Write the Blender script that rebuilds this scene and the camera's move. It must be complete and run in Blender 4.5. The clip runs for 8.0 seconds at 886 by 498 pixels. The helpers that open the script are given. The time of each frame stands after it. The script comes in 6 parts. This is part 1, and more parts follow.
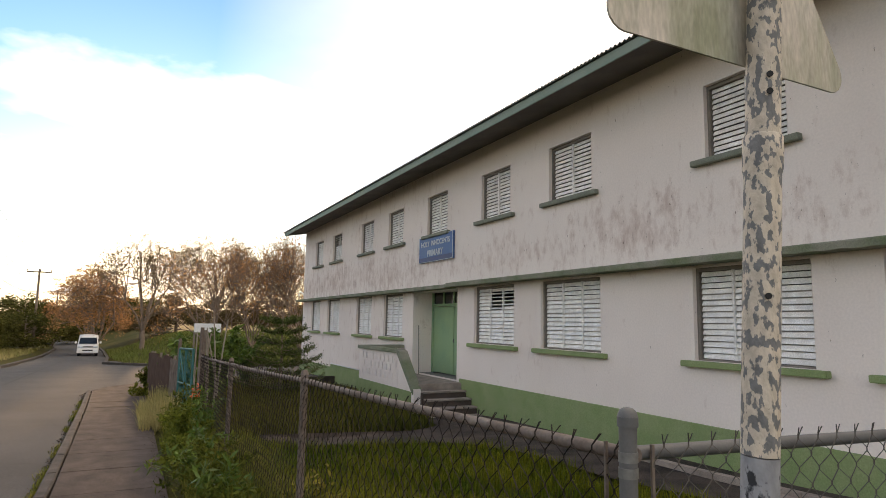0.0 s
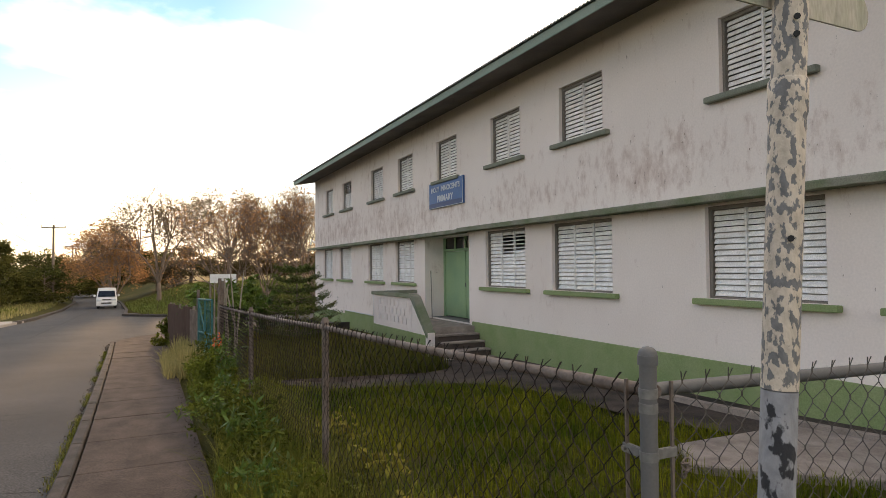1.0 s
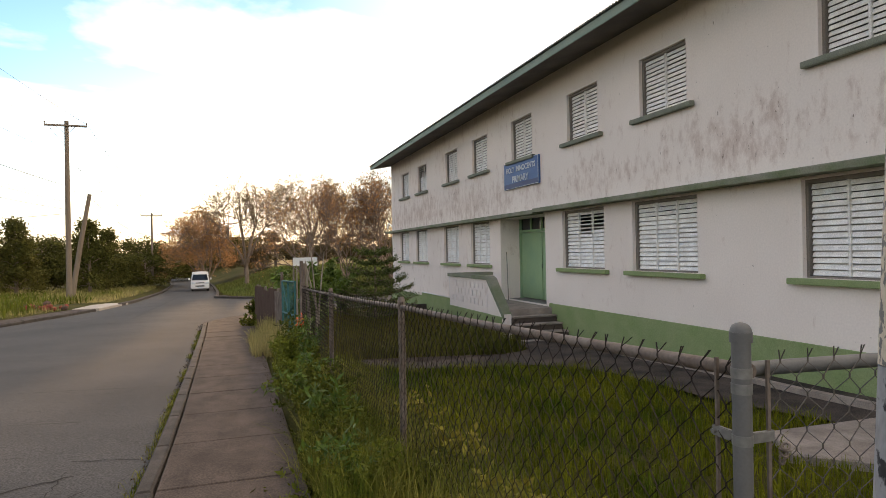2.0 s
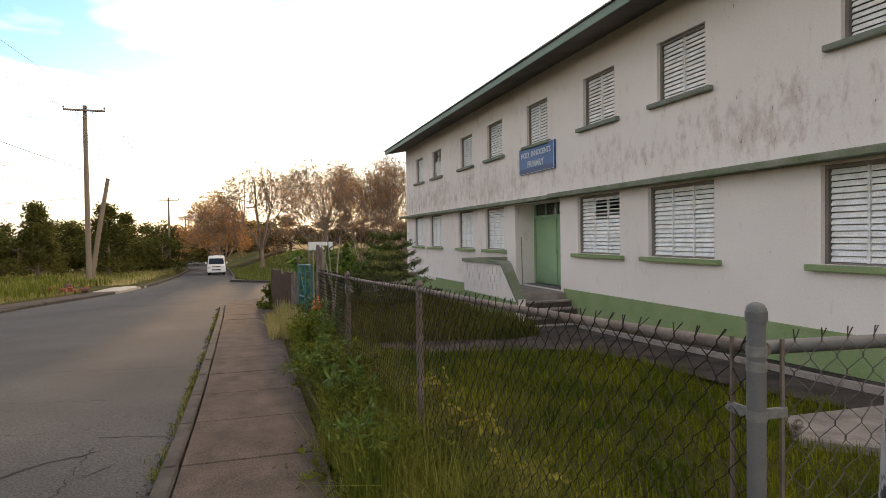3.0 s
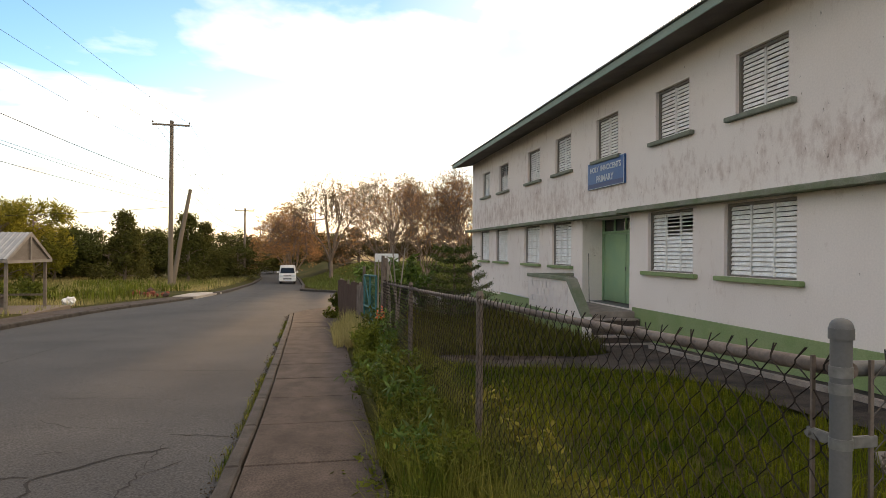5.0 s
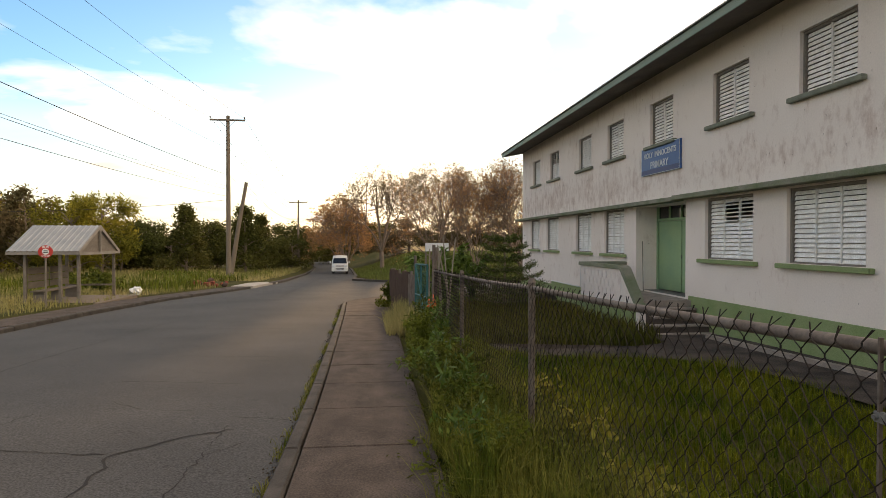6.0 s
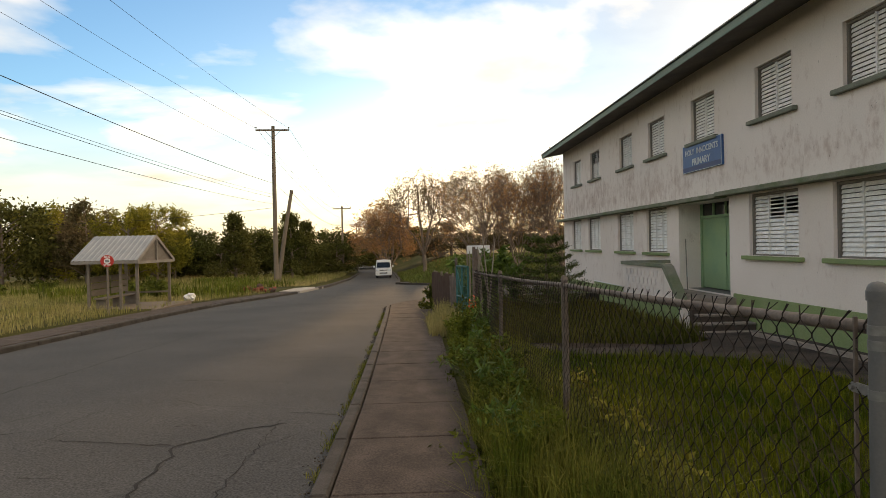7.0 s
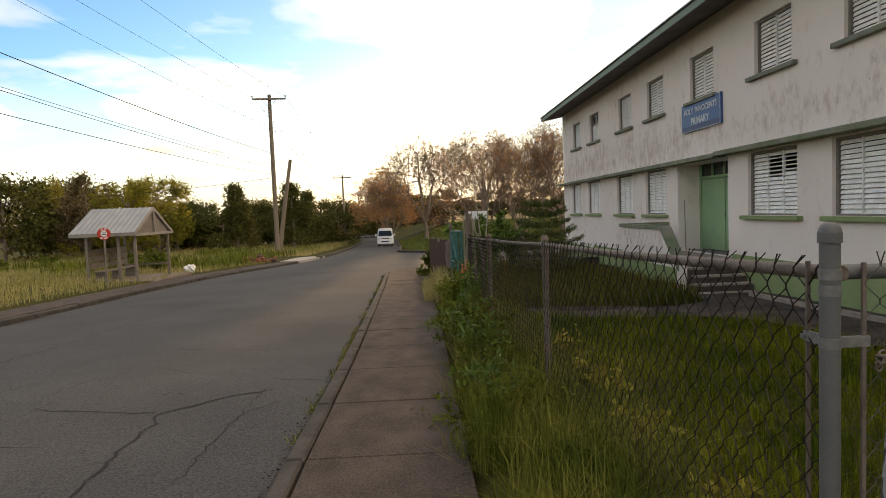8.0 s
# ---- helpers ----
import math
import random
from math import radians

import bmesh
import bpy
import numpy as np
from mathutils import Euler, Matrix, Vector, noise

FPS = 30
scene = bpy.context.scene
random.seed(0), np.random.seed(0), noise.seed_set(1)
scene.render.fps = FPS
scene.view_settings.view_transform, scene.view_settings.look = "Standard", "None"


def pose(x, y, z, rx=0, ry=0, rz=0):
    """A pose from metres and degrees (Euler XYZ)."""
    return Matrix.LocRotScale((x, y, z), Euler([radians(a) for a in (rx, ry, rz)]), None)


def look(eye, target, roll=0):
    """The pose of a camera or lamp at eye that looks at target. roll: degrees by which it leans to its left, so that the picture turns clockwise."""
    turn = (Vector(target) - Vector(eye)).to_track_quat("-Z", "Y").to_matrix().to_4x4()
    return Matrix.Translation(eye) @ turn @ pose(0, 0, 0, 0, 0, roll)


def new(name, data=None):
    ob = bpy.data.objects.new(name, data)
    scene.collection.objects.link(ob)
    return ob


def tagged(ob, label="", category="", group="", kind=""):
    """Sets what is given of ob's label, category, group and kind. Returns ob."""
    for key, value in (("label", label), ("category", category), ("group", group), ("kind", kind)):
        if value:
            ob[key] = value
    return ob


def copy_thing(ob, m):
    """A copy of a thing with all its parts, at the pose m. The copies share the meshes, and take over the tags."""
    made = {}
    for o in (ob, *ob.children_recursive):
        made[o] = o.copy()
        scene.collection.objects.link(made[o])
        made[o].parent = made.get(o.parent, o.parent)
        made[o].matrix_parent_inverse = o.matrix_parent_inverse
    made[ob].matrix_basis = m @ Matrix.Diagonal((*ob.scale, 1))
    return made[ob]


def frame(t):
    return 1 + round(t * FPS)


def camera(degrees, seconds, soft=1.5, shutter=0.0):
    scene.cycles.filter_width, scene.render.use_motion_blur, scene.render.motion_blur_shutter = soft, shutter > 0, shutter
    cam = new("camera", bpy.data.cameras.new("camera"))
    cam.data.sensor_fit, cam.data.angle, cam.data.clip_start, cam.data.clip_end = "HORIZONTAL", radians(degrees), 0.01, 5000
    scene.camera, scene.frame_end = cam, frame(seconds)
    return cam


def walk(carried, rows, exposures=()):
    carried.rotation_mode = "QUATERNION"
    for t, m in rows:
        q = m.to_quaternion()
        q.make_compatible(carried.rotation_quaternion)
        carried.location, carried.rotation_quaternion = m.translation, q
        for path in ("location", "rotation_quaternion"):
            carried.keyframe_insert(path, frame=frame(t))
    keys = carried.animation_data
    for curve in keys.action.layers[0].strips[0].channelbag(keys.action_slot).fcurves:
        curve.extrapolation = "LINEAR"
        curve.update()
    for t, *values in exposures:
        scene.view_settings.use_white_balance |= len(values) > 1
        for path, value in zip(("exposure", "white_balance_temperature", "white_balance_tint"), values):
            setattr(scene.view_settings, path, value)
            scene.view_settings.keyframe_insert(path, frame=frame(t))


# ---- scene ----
cam = camera(71.9, 8.0, soft=0.55)
# t, eye, target, lean
PATH = [
    (0, (1.031, 0.304, 1.616), (1.918, 2.081, 1.854), 1.0),
    (0.5, (1.011, 0.298, 1.627), (1.944, 2.064, 1.733), 0.3),
    (1, (0.979, 0.286, 1.625), (1.845, 2.088, 1.683), -0.5),
    (1.5, (1.023, 0.348, 1.611), (1.734, 2.216, 1.647), -0.8),
    (3, (0.961, 0.284, 1.586), (1.554, 2.194, 1.543), -0.8),
    (3.5, (0.962, 0.301, 1.583), (1.516, 2.223, 1.541), -0.0),
    (4, (0.959, 0.285, 1.58), (1.485, 2.214, 1.553), 0.2),
    (4.5, (0.952, 0.263, 1.566), (1.317, 2.229, 1.603), 0.0),
    (4.7, (0.983, 0.325, 1.561), (1.378, 2.285, 1.578), 0.2),
    (5.8, (1.012, 0.286, 1.541), (1.28, 2.268, 1.531), 0.6),
    (6, (0.981, 0.286, 1.538), (1.205, 2.273, 1.509), 0.0),
    (6.5, (0.96, 0.182, 1.526), (1.113, 2.176, 1.498), -0.6),
    (7, (1.009, 0.014, 1.525), (1.094, 2.012, 1.507), -1.2),
    (7.5, (1.167, 0.068, 1.493), (1.245, 2.066, 1.48), 0.2),
    (8, (1.215, 0.108, 1.466), (1.285, 2.103, 1.343), -2.3),
]
walk(cam, [(t, look(eye, target, roll)) for t, eye, target, roll in PATH],
     exposures=[(0.0, 1.12, 7350, 14), (3.5, 1.15, 7350, 14), (4.5, 1.04, 7400, 13), (6.5, 0.78, 7750, 11), (7.4, 0.60, 7900, 9), (8.0, 0.80, 7600, 11)])
SKY_GAIN = 0.19
CLOUD = (0.75, 0.695, 0.61)

# ---------------------------------------------------------------- world and sun
world = bpy.data.worlds.new("sky")
scene.world = world
world.use_nodes = True
wn, wl = world.node_tree.nodes, world.node_tree.links
wn.clear()
w_out, w_bg = wn.new("ShaderNodeOutputWorld"), wn.new("ShaderNodeBackground")
w_sky = wn.new("ShaderNodeTexSky")
w_sky.sky_type, w_sky.sun_disc = "NISHITA", False
w_sky.sun_elevation, w_sky.sun_rotation = radians(4.6), radians(2.4)
w_sky.air_density, w_sky.dust_density, w_sky.ozone_density = 1.0, 0.3, 3.0
w_co = wn.new("ShaderNodeTexCoord")
w_sep = wn.new("ShaderNodeSeparateXYZ")
wl.new(w_co.outputs["Generated"], w_sep.inputs[0])


def wmath(op, a, b=None, c=None, clamp=False):
    n = wn.new("ShaderNodeMath")
    n.operation, n.use_clamp = op, clamp
    for i, v in enumerate((a, b, c)):
        if v is None:
            continue
        if isinstance(v, (int, float)):
            n.inputs[i].default_value = v
        else:
            wl.new(v, n.inputs[i])
    return n.outputs[0]


# clouds lie on a flat layer high above: the direction over its height
lift = wmath("MAXIMUM", wmath("ADD", w_sep.outputs[2], 0.12), 0.05)
w_comb = wn.new("ShaderNodeCombineXYZ")
wl.new(wmath("DIVIDE", w_sep.outputs[0], lift), w_comb.inputs[0])
wl.new(wmath("DIVIDE", w_sep.outputs[1], lift), w_comb.inputs[1])
w_map = wn.new("ShaderNodeMapping")
w_map.inputs["Location"].default_value = (1.35, 0.35, 0.0)
wl.new(w_comb.outputs[0], w_map.inputs[0])
w_no = wn.new("ShaderNodeTexNoise")
w_no.inputs["Scale"].default_value, w_no.inputs["Detail"].default_value, w_no.inputs["Roughness"].default_value = 0.85, 9, 0.5
w_no.inputs["Distortion"].default_value = 0.25
wl.new(w_map.outputs[0], w_no.inputs["Vector"])
w_ramp = wn.new("ShaderNodeValToRGB")
w_ramp.color_ramp.elements[0].position, w_ramp.color_ramp.elements[1].position = 0.465, 0.615
wl.new(w_no.outputs["Fac"], w_ramp.inputs[0])
# the haze towards the low sun veils the blue
haze = wmath("SUBTRACT", 1.0, wmath("MULTIPLY", w_sep.outputs[2], 4.5), clamp=True)
glow = wmath("MULTIPLY_ADD", w_sep.outputs[0], 1.5, -0.12, clamp=True)
veil = wmath("MAXIMUM", wmath("MAXIMUM", w_ramp.outputs[0], wmath("MULTIPLY", haze, 0.85)), glow)
w_gain = wn.new("ShaderNodeMix")
w_gain.data_type, w_gain.blend_type = "RGBA", "MULTIPLY"
w_gain.inputs["Factor"].default_value = 1.0
wl.new(w_sky.outputs[0], w_gain.inputs["A"])
w_gain.inputs["B"].default_value = (SKY_GAIN * 0.9, SKY_GAIN * 1.08, SKY_GAIN * 1.25, 1)
w_mix = wn.new("ShaderNodeMix")
w_mix.data_type = "RGBA"
wl.new(veil, w_mix.inputs["Factor"])
wl.new(w_gain.outputs["Result"], w_mix.inputs["A"])
w_no2 = wn.new("ShaderNodeTexNoise")
w_no2.inputs["Scale"].default_value, w_no2.inputs["Detail"].default_value = 1.3, 6
w_map2 = wn.new("ShaderNodeMapping")
w_map2.inputs["Location"].default_value = (5.2, 1.4, 0.0)
wl.new(w_comb.outputs[0], w_map2.inputs[0])
wl.new(w_map2.outputs[0], w_no2.inputs["Vector"])
w_ramp2 = wn.new("ShaderNodeValToRGB")
w_ramp2.color_ramp.elements[0].position, w_ramp2.color_ramp.elements[1].position = 0.38, 0.55
w_ramp2.color_ramp.elements[0].color = (0.58, 0.525, 0.46, 1)
w_ramp2.color_ramp.elements[1].color = (CLOUD[0], CLOUD[1], CLOUD[2], 1)
wl.new(w_no2.outputs["Fac"], w_ramp2.inputs[0])
# thin cloud is brightest overhead and dims towards the horizon
w_up = wmath("MULTIPLY_ADD", wmath("MAXIMUM", w_sep.outputs[2], 0.0), 1.7, 1.0)
w_lift = wn.new("ShaderNodeVectorMath")
w_lift.operation = "SCALE"
wl.new(w_ramp2.outputs[0], w_lift.inputs[0])
wl.new(w_up, w_lift.inputs["Scale"])
wl.new(w_lift.outputs[0], w_mix.inputs["B"])
w_dot = wn.new("ShaderNodeVectorMath")
w_dot.operation = "DOT_PRODUCT"
wl.new(w_co.outputs["Generated"], w_dot.inputs[0])
w_dot.inputs[1].default_value = (0.042, 0.9959, 0.080)
near_sun = wmath("POWER", wmath("MAXIMUM", w_dot.outputs["Value"], 0.0), 260.0)
w_sun = wn.new("ShaderNodeMix")
w_sun.data_type = "RGBA"
wl.new(near_sun, w_sun.inputs["Factor"])
wl.new(w_mix.outputs["Result"], w_sun.inputs["A"])
w_sun.inputs["B"].default_value = (1.4, 1.2, 0.95, 1)
wl.new(w_sun.outputs["Result"], w_bg.inputs[0])
w_bg.inputs[1].default_value = 1.0
wl.new(w_bg.outputs[0], w_out.inputs[0])

sun = new("sun", bpy.data.lights.new("sun", "SUN"))
sun.data.energy, sun.data.angle, sun.data.color = 1.5, radians(1.5), (1.0, 0.66, 0.36)
sun.matrix_world = look((0, 0, 60), (-0.042 * 60, -60, 60 - 60 * math.tan(radians(4.6))))


# ---------------------------------------------------------------- materials
def material(name, color, color2=None, scale=3.0, rough=0.85, metal=0.0, bump=0.2, fine=60.0, contrast=0.5, spec=0.3, stretch=(1, 1, 1), island=0.0, trans=0.0, grain=0.2):
    """A worn surface: two colours mixed by coarse noise, fine grain over it and the relief of both."""
    m = bpy.data.materials.new(name)
    m.use_nodes = True
    n, l = m.node_tree.nodes, m.node_tree.links
    b = n["Principled BSDF"]
    b.inputs["Metallic"].default_value, b.inputs["Specular IOR Level"].default_value = metal, spec
    co, mp = n.new("ShaderNodeTexCoord"), n.new("ShaderNodeMapping")
    mp.inputs["Scale"].default_value = stretch
    geo = n.new("ShaderNodeNewGeometry")
    l.new(geo.outputs["Position"], mp.inputs[0])
    big, small = n.new("ShaderNodeTexNoise"), n.new("ShaderNodeTexNoise")
    big.inputs["Scale"].default_value, big.inputs["Detail"].default_value = scale, 6
    small.inputs["Scale"].default_value, small.inputs["Detail"].default_value = fine, 3
    l.new(mp.outputs[0], big.inputs["Vector"])
    l.new(mp.outputs[0], small.inputs["Vector"])
    ramp = n.new("ShaderNodeValToRGB")
    ramp.color_ramp.elements[0].position, ramp.color_ramp.elements[1].position = 0.5 - contrast / 2, 0.5 + contrast / 2
    c2 = color2 or [c * 0.75 for c in color]
    ramp.color_ramp.elements[0].color, ramp.color_ramp.elements[1].color = (*color, 1), (*c2, 1)
    l.new(big.outputs["Fac"], ramp.inputs[0])
    speck = n.new("ShaderNodeMapRange")
    speck.inputs["From Min"].default_value, speck.inputs["From Max"].default_value = 0.25, 0.75
    speck.inputs["To Min"].default_value, speck.inputs["To Max"].default_value = 1 - grain, 1 + grain
    l.new(small.outputs["Fac"], speck.inputs["Value"])
    mul = n.new("ShaderNodeMix")
    mul.data_type, mul.blend_type = "RGBA", "MULTIPLY"
    mul.inputs["Factor"].default_value = 1.0
    l.new(ramp.outputs[0], mul.inputs["A"])
    l.new(speck.outputs[0], mul.inputs["B"])
    out = mul.outputs["Result"]
    if island:
        hsv, mr = n.new("ShaderNodeHueSaturation"), n.new("ShaderNodeMapRange")
        mr.inputs["To Min"].default_value, mr.inputs["To Max"].default_value = 1 - island, 1 + island
        l.new(geo.outputs["Random Per Island"], mr.inputs["Value"])
        l.new(mr.outputs[0], hsv.inputs["Value"])
        l.new(out, hsv.inputs["Color"])
        out = hsv.outputs[0]
    l.new(out, b.inputs["Base Color"])
    rr = n.new("ShaderNodeMapRange")
    rr.inputs["To Min"].default_value, rr.inputs["To Max"].default_value = max(rough - 0.12, 0.02), min(rough + 0.12, 1)
    l.new(big.outputs["Fac"], rr.inputs["Value"])
    l.new(rr.outputs[0], b.inputs["Roughness"])
    if bump:
        bp = n.new("ShaderNodeBump")
        bp.inputs["Strength"].default_value, bp.inputs["Distance"].default_value = bump, 0.01
        l.new(small.outputs["Fac"], bp.inputs["Height"])
        l.new(bp.outputs[0], b.inputs["Normal"])
    if trans:
        tr, mx = n.new("ShaderNodeBsdfTranslucent"), n.new("ShaderNodeMixShader")
        l.new(out, tr.inputs["Color"])
        mx.inputs[0].default_value = trans
        l.new(b.outputs[0], mx.inputs[1])
        l.new(tr.outputs[0], mx.inputs[2])
        l.new(mx.outputs[0], n["Material Output"].inputs[0])
    return m


M_WALL = material("wall_paint", (0.80, 0.715, 0.66), (0.73, 0.645, 0.59), 0.6, 0.9, bump=0.15, fine=30, grain=0.05)


def stain_wall(m):
    """Rain streaks and flaked patches below the upper windows."""
    n, l = m.node_tree.nodes, m.node_tree.links
    b = n["Principled BSDF"]
    src = b.inputs["Base Color"].links[0].from_socket
    geo, mp = n.new("ShaderNodeNewGeometry"), n.new("ShaderNodeMapping")
    mp.inputs["Scale"].default_value = (1, 1, 0.5)
    l.new(geo.outputs["Position"], mp.inputs[0])
    streak = n.new("ShaderNodeTexNoise")
    streak.inputs["Scale"].default_value, streak.inputs["Detail"].default_value, streak.inputs["Roughness"].default_value = 3.4, 11, 0.78
    l.new(mp.outputs[0], streak.inputs["Vector"])
    blotch = n.new("ShaderNodeTexNoise")
    blotch.inputs["Scale"].default_value, blotch.inputs["Detail"].default_value = 0.45, 3
    l.new(geo.outputs["Position"], blotch.inputs["Vector"])
    sep = n.new("ShaderNodeSeparateXYZ")
    l.new(geo.outputs["Position"], sep.inputs[0])
    band = n.new("ShaderNodeValToRGB")
    e = band.color_ramp.elements
    e[0].position, e[0].color = 0.0, (0.0, 0.0, 0.0, 1)
    e[1].position, e[1].color = 1.0, (0.02, 0.02, 0.02, 1)
    for p, v in ((0.33, 0.0), (0.415, 0.07), (0.47, 0.12), (0.54, 0.11), (0.62, 0.04), (0.68, 0.0)):
        q = e.new(p)
        q.color = (v, v, v, 1)
    div = n.new("ShaderNodeMath")
    div.operation = "DIVIDE"
    l.new(sep.outputs[2], div.inputs[0])
    div.inputs[1].default_value = 6.6
    l.new(div.outputs[0], band.inputs[0])
    far = n.new("ShaderNodeMapRange")
    far.inputs["From Min"].default_value, far.inputs["From Max"].default_value = 6.0, 24.0
    far.inputs["To Min"].default_value, far.inputs["To Max"].default_value = 0.0, 0.07
    l.new(sep.outputs[1], far.inputs["Value"])
    total = n.new("ShaderNodeMath")
    total.operation = "ADD"
    l.new(streak.outputs["Fac"], total.inputs[0])
    l.new(band.outputs[0], total.inputs[1])
    t2 = n.new("ShaderNodeMath")
    t2.operation = "MULTIPLY_ADD"
    l.new(blotch.outputs["Fac"], t2.inputs[0])
    t2.inputs[1].default_value = 0.25
    l.new(total.outputs[0], t2.inputs[2])
    t3 = n.new("ShaderNodeMath")
    t3.operation = "ADD"
    l.new(t2.outputs[0], t3.inputs[0])
    l.new(far.outputs[0], t3.inputs[1])
    cut = n.new("ShaderNodeValToRGB")
    cut.color_ramp.elements[0].position, cut.color_ramp.elements[1].position = 0.73, 0.90
    l.new(t3.outputs[0], cut.inputs[0])
    half = n.new("ShaderNodeMath")
    half.operation = "MULTIPLY"
    l.new(cut.outputs[0], half.inputs[0])
    half.inputs[1].default_value = 0.75
    mix = n.new("ShaderNodeMix")
    mix.data_type = "RGBA"
    l.new(half.outputs[0], mix.inputs["Factor"])
    l.new(src, mix.inputs["A"])
    mix.inputs["B"].default_value = (0.50, 0.375, 0.32, 1)
    flake, spread = n.new("ShaderNodeTexNoise"), n.new("ShaderNodeMath")
    flake.inputs["Scale"].default_value, flake.inputs["Detail"].default_value, flake.inputs["Roughness"].default_value = 17, 5, 0.6
    mp2 = n.new("ShaderNodeMapping")
    mp2.inputs["Scale"].default_value = (1, 1, 0.5)
    l.new(geo.outputs["Position"], mp2.inputs[0])
    l.new(mp2.outputs[0], flake.inputs["Vector"])
    spread.operation = "MULTIPLY_ADD"
    l.new(cut.outputs[0], spread.inputs[0])
    spread.inputs[1].default_value = 0.09
    l.new(flake.outputs["Fac"], spread.inputs[2])
    bits = n.new("ShaderNodeMapRange")
    bits.inputs["From Min"].default_value, bits.inputs["From Max"].default_value = 0.70, 0.735
    bits.inputs["To Max"].default_value = 0.8
    l.new(spread.outputs[0], bits.inputs["Value"])
    mix2 = n.new("ShaderNodeMix")
    mix2.data_type = "RGBA"
    l.new(bits.outputs[0], mix2.inputs["Factor"])
    l.new(mix.outputs["Result"], mix2.inputs["A"])
    mix2.inputs["B"].default_value = (0.20, 0.16, 0.13, 1)
    l.new(mix2.outputs["Result"], b.inputs["Base Color"])


stain_wall(M_WALL)
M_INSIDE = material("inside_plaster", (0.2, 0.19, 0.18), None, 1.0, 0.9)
M_LEDGE = material("mossy_ledge", (0.13, 0.16, 0.085), (0.25, 0.24, 0.19), 1.8, 0.9, bump=0.4, contrast=0.3)
M_GREEN = material("green_paint", (0.19, 0.26, 0.10), (0.255, 0.305, 0.15), 2.5, 0.8, bump=0.2)
M_SILLUP = material("weathered_sill", (0.16, 0.17, 0.13), (0.24, 0.25, 0.20), 4, 0.85)
M_FASCIA = material("fascia_paint", (0.20, 0.26, 0.21), (0.27, 0.32, 0.27), 1.2, 0.7)
M_DOOR = material("door_paint", (0.27, 0.40, 0.21), (0.21, 0.34, 0.21), 1.5, 0.6)
M_LOUVRE = material("louvre_paint", (0.84, 0.82, 0.79), (0.70, 0.67, 0.63), 5, 0.5, contrast=0.25)
M_FRAME = material("window_frame_wood", (0.17, 0.15, 0.13), (0.24, 0.21, 0.18), 4, 0.8)
M_SOFFIT = material("soffit_boards", (0.15, 0.13, 0.115), (0.10, 0.088, 0.078), 1.5, 0.9)
M_TIN = material("roof_sheet", (0.25, 0.26, 0.26), (0.36, 0.35, 0.34), 2, 0.5, 0.6)
M_STEEL = material("galvanised_pipe", (0.105, 0.105, 0.105), (0.15, 0.145, 0.14), 8, 0.6, 0.25, fine=150, grain=0.07, bump=0.08)
M_BAND = material("zinc_band", (0.16, 0.158, 0.15), (0.21, 0.20, 0.185), 14, 0.55, 0.3, bump=0.1)
M_RUST = material("rusty_wire", (0.022, 0.018, 0.016), (0.05, 0.036, 0.028), 12, 0.8, 0.3)
M_WIRE = material("dull_zinc_wire", (0.07, 0.062, 0.055), (0.12, 0.105, 0.09), 12, 0.7, 0.3)
M_OLDRAIL = material("weathered_rail", (0.20, 0.165, 0.14), (0.11, 0.08, 0.065), 7, 0.75, 0.3)
M_CONC = material("pavement_concrete", (0.098, 0.074, 0.061), (0.042, 0.033, 0.028), 2.6, 0.9, bump=0.5, fine=45, contrast=0.7, grain=0.4, stretch=(1.6, 1, 1), spec=0.15)
M_KERB = material("kerb_concrete", (0.075, 0.062, 0.053), (0.03, 0.026, 0.022), 4, 0.9, bump=0.4, fine=80)
M_ROAD = material("old_asphalt", (0.050, 0.048, 0.047), (0.084, 0.080, 0.077), 0.55, 0.92, bump=0.35, fine=55, contrast=0.5, grain=0.5, spec=0.15)
M_PATH = material("dark_path", (0.026, 0.021, 0.018), (0.085, 0.066, 0.054), 1.6, 0.92, bump=0.6, contrast=0.3, grain=0.5, spec=0.15)
M_EARTH = material("grassy_ground", (0.032, 0.036, 0.007), (0.07, 0.06, 0.02), 0.35, 0.98, spec=0.05, bump=0.8, fine=25)
M_GRASS = material("grass_blades", (0.042, 0.072, 0.004), (0.165, 0.165, 0.012), 1.1, 0.7, contrast=0.3, bump=0, spec=0.08, island=0.35, trans=0.25)
M_HAY = material("dry_grass", (0.42, 0.34, 0.15), (0.17, 0.18, 0.045), 0.3, 0.8, contrast=0.3, bump=0, spec=0.08, island=0.3, trans=0.4)
M_WEED = material("weed_leaves", (0.075, 0.10, 0.014), (0.14, 0.145, 0.02), 1.5, 0.6, bump=0, spec=0.08, island=0.4, trans=0.25)
M_LEAFD = material("dark_leaves", (0.045, 0.058, 0.014), (0.115, 0.10, 0.026), 0.18, 0.7, bump=0, spec=0.08, island=0.5, trans=0.3)
# yellow-green foliage with the low sun's gold mixed into its colour
M_LEAFG = material("sun_gold_leaves", (0.34, 0.28, 0.04), (0.12, 0.125, 0.022), 0.4, 0.7, bump=0, spec=0.08, island=0.45, trans=0.5)
M_LEAFR = material("rusty_leaves", (0.50, 0.26, 0.10), (0.28, 0.155, 0.08), 0.25, 0.75, bump=0, spec=0.08, island=0.45, trans=0.6)
M_LEAFM = material("sparse_leaves", (0.10, 0.095, 0.04), (0.20, 0.135, 0.075), 0.3, 0.75, bump=0, spec=0.08, island=0.4, trans=0.45)
M_BARK = material("bark", (0.16, 0.12, 0.09), (0.24, 0.18, 0.14), 2, 0.95, bump=0.8, fine=18)
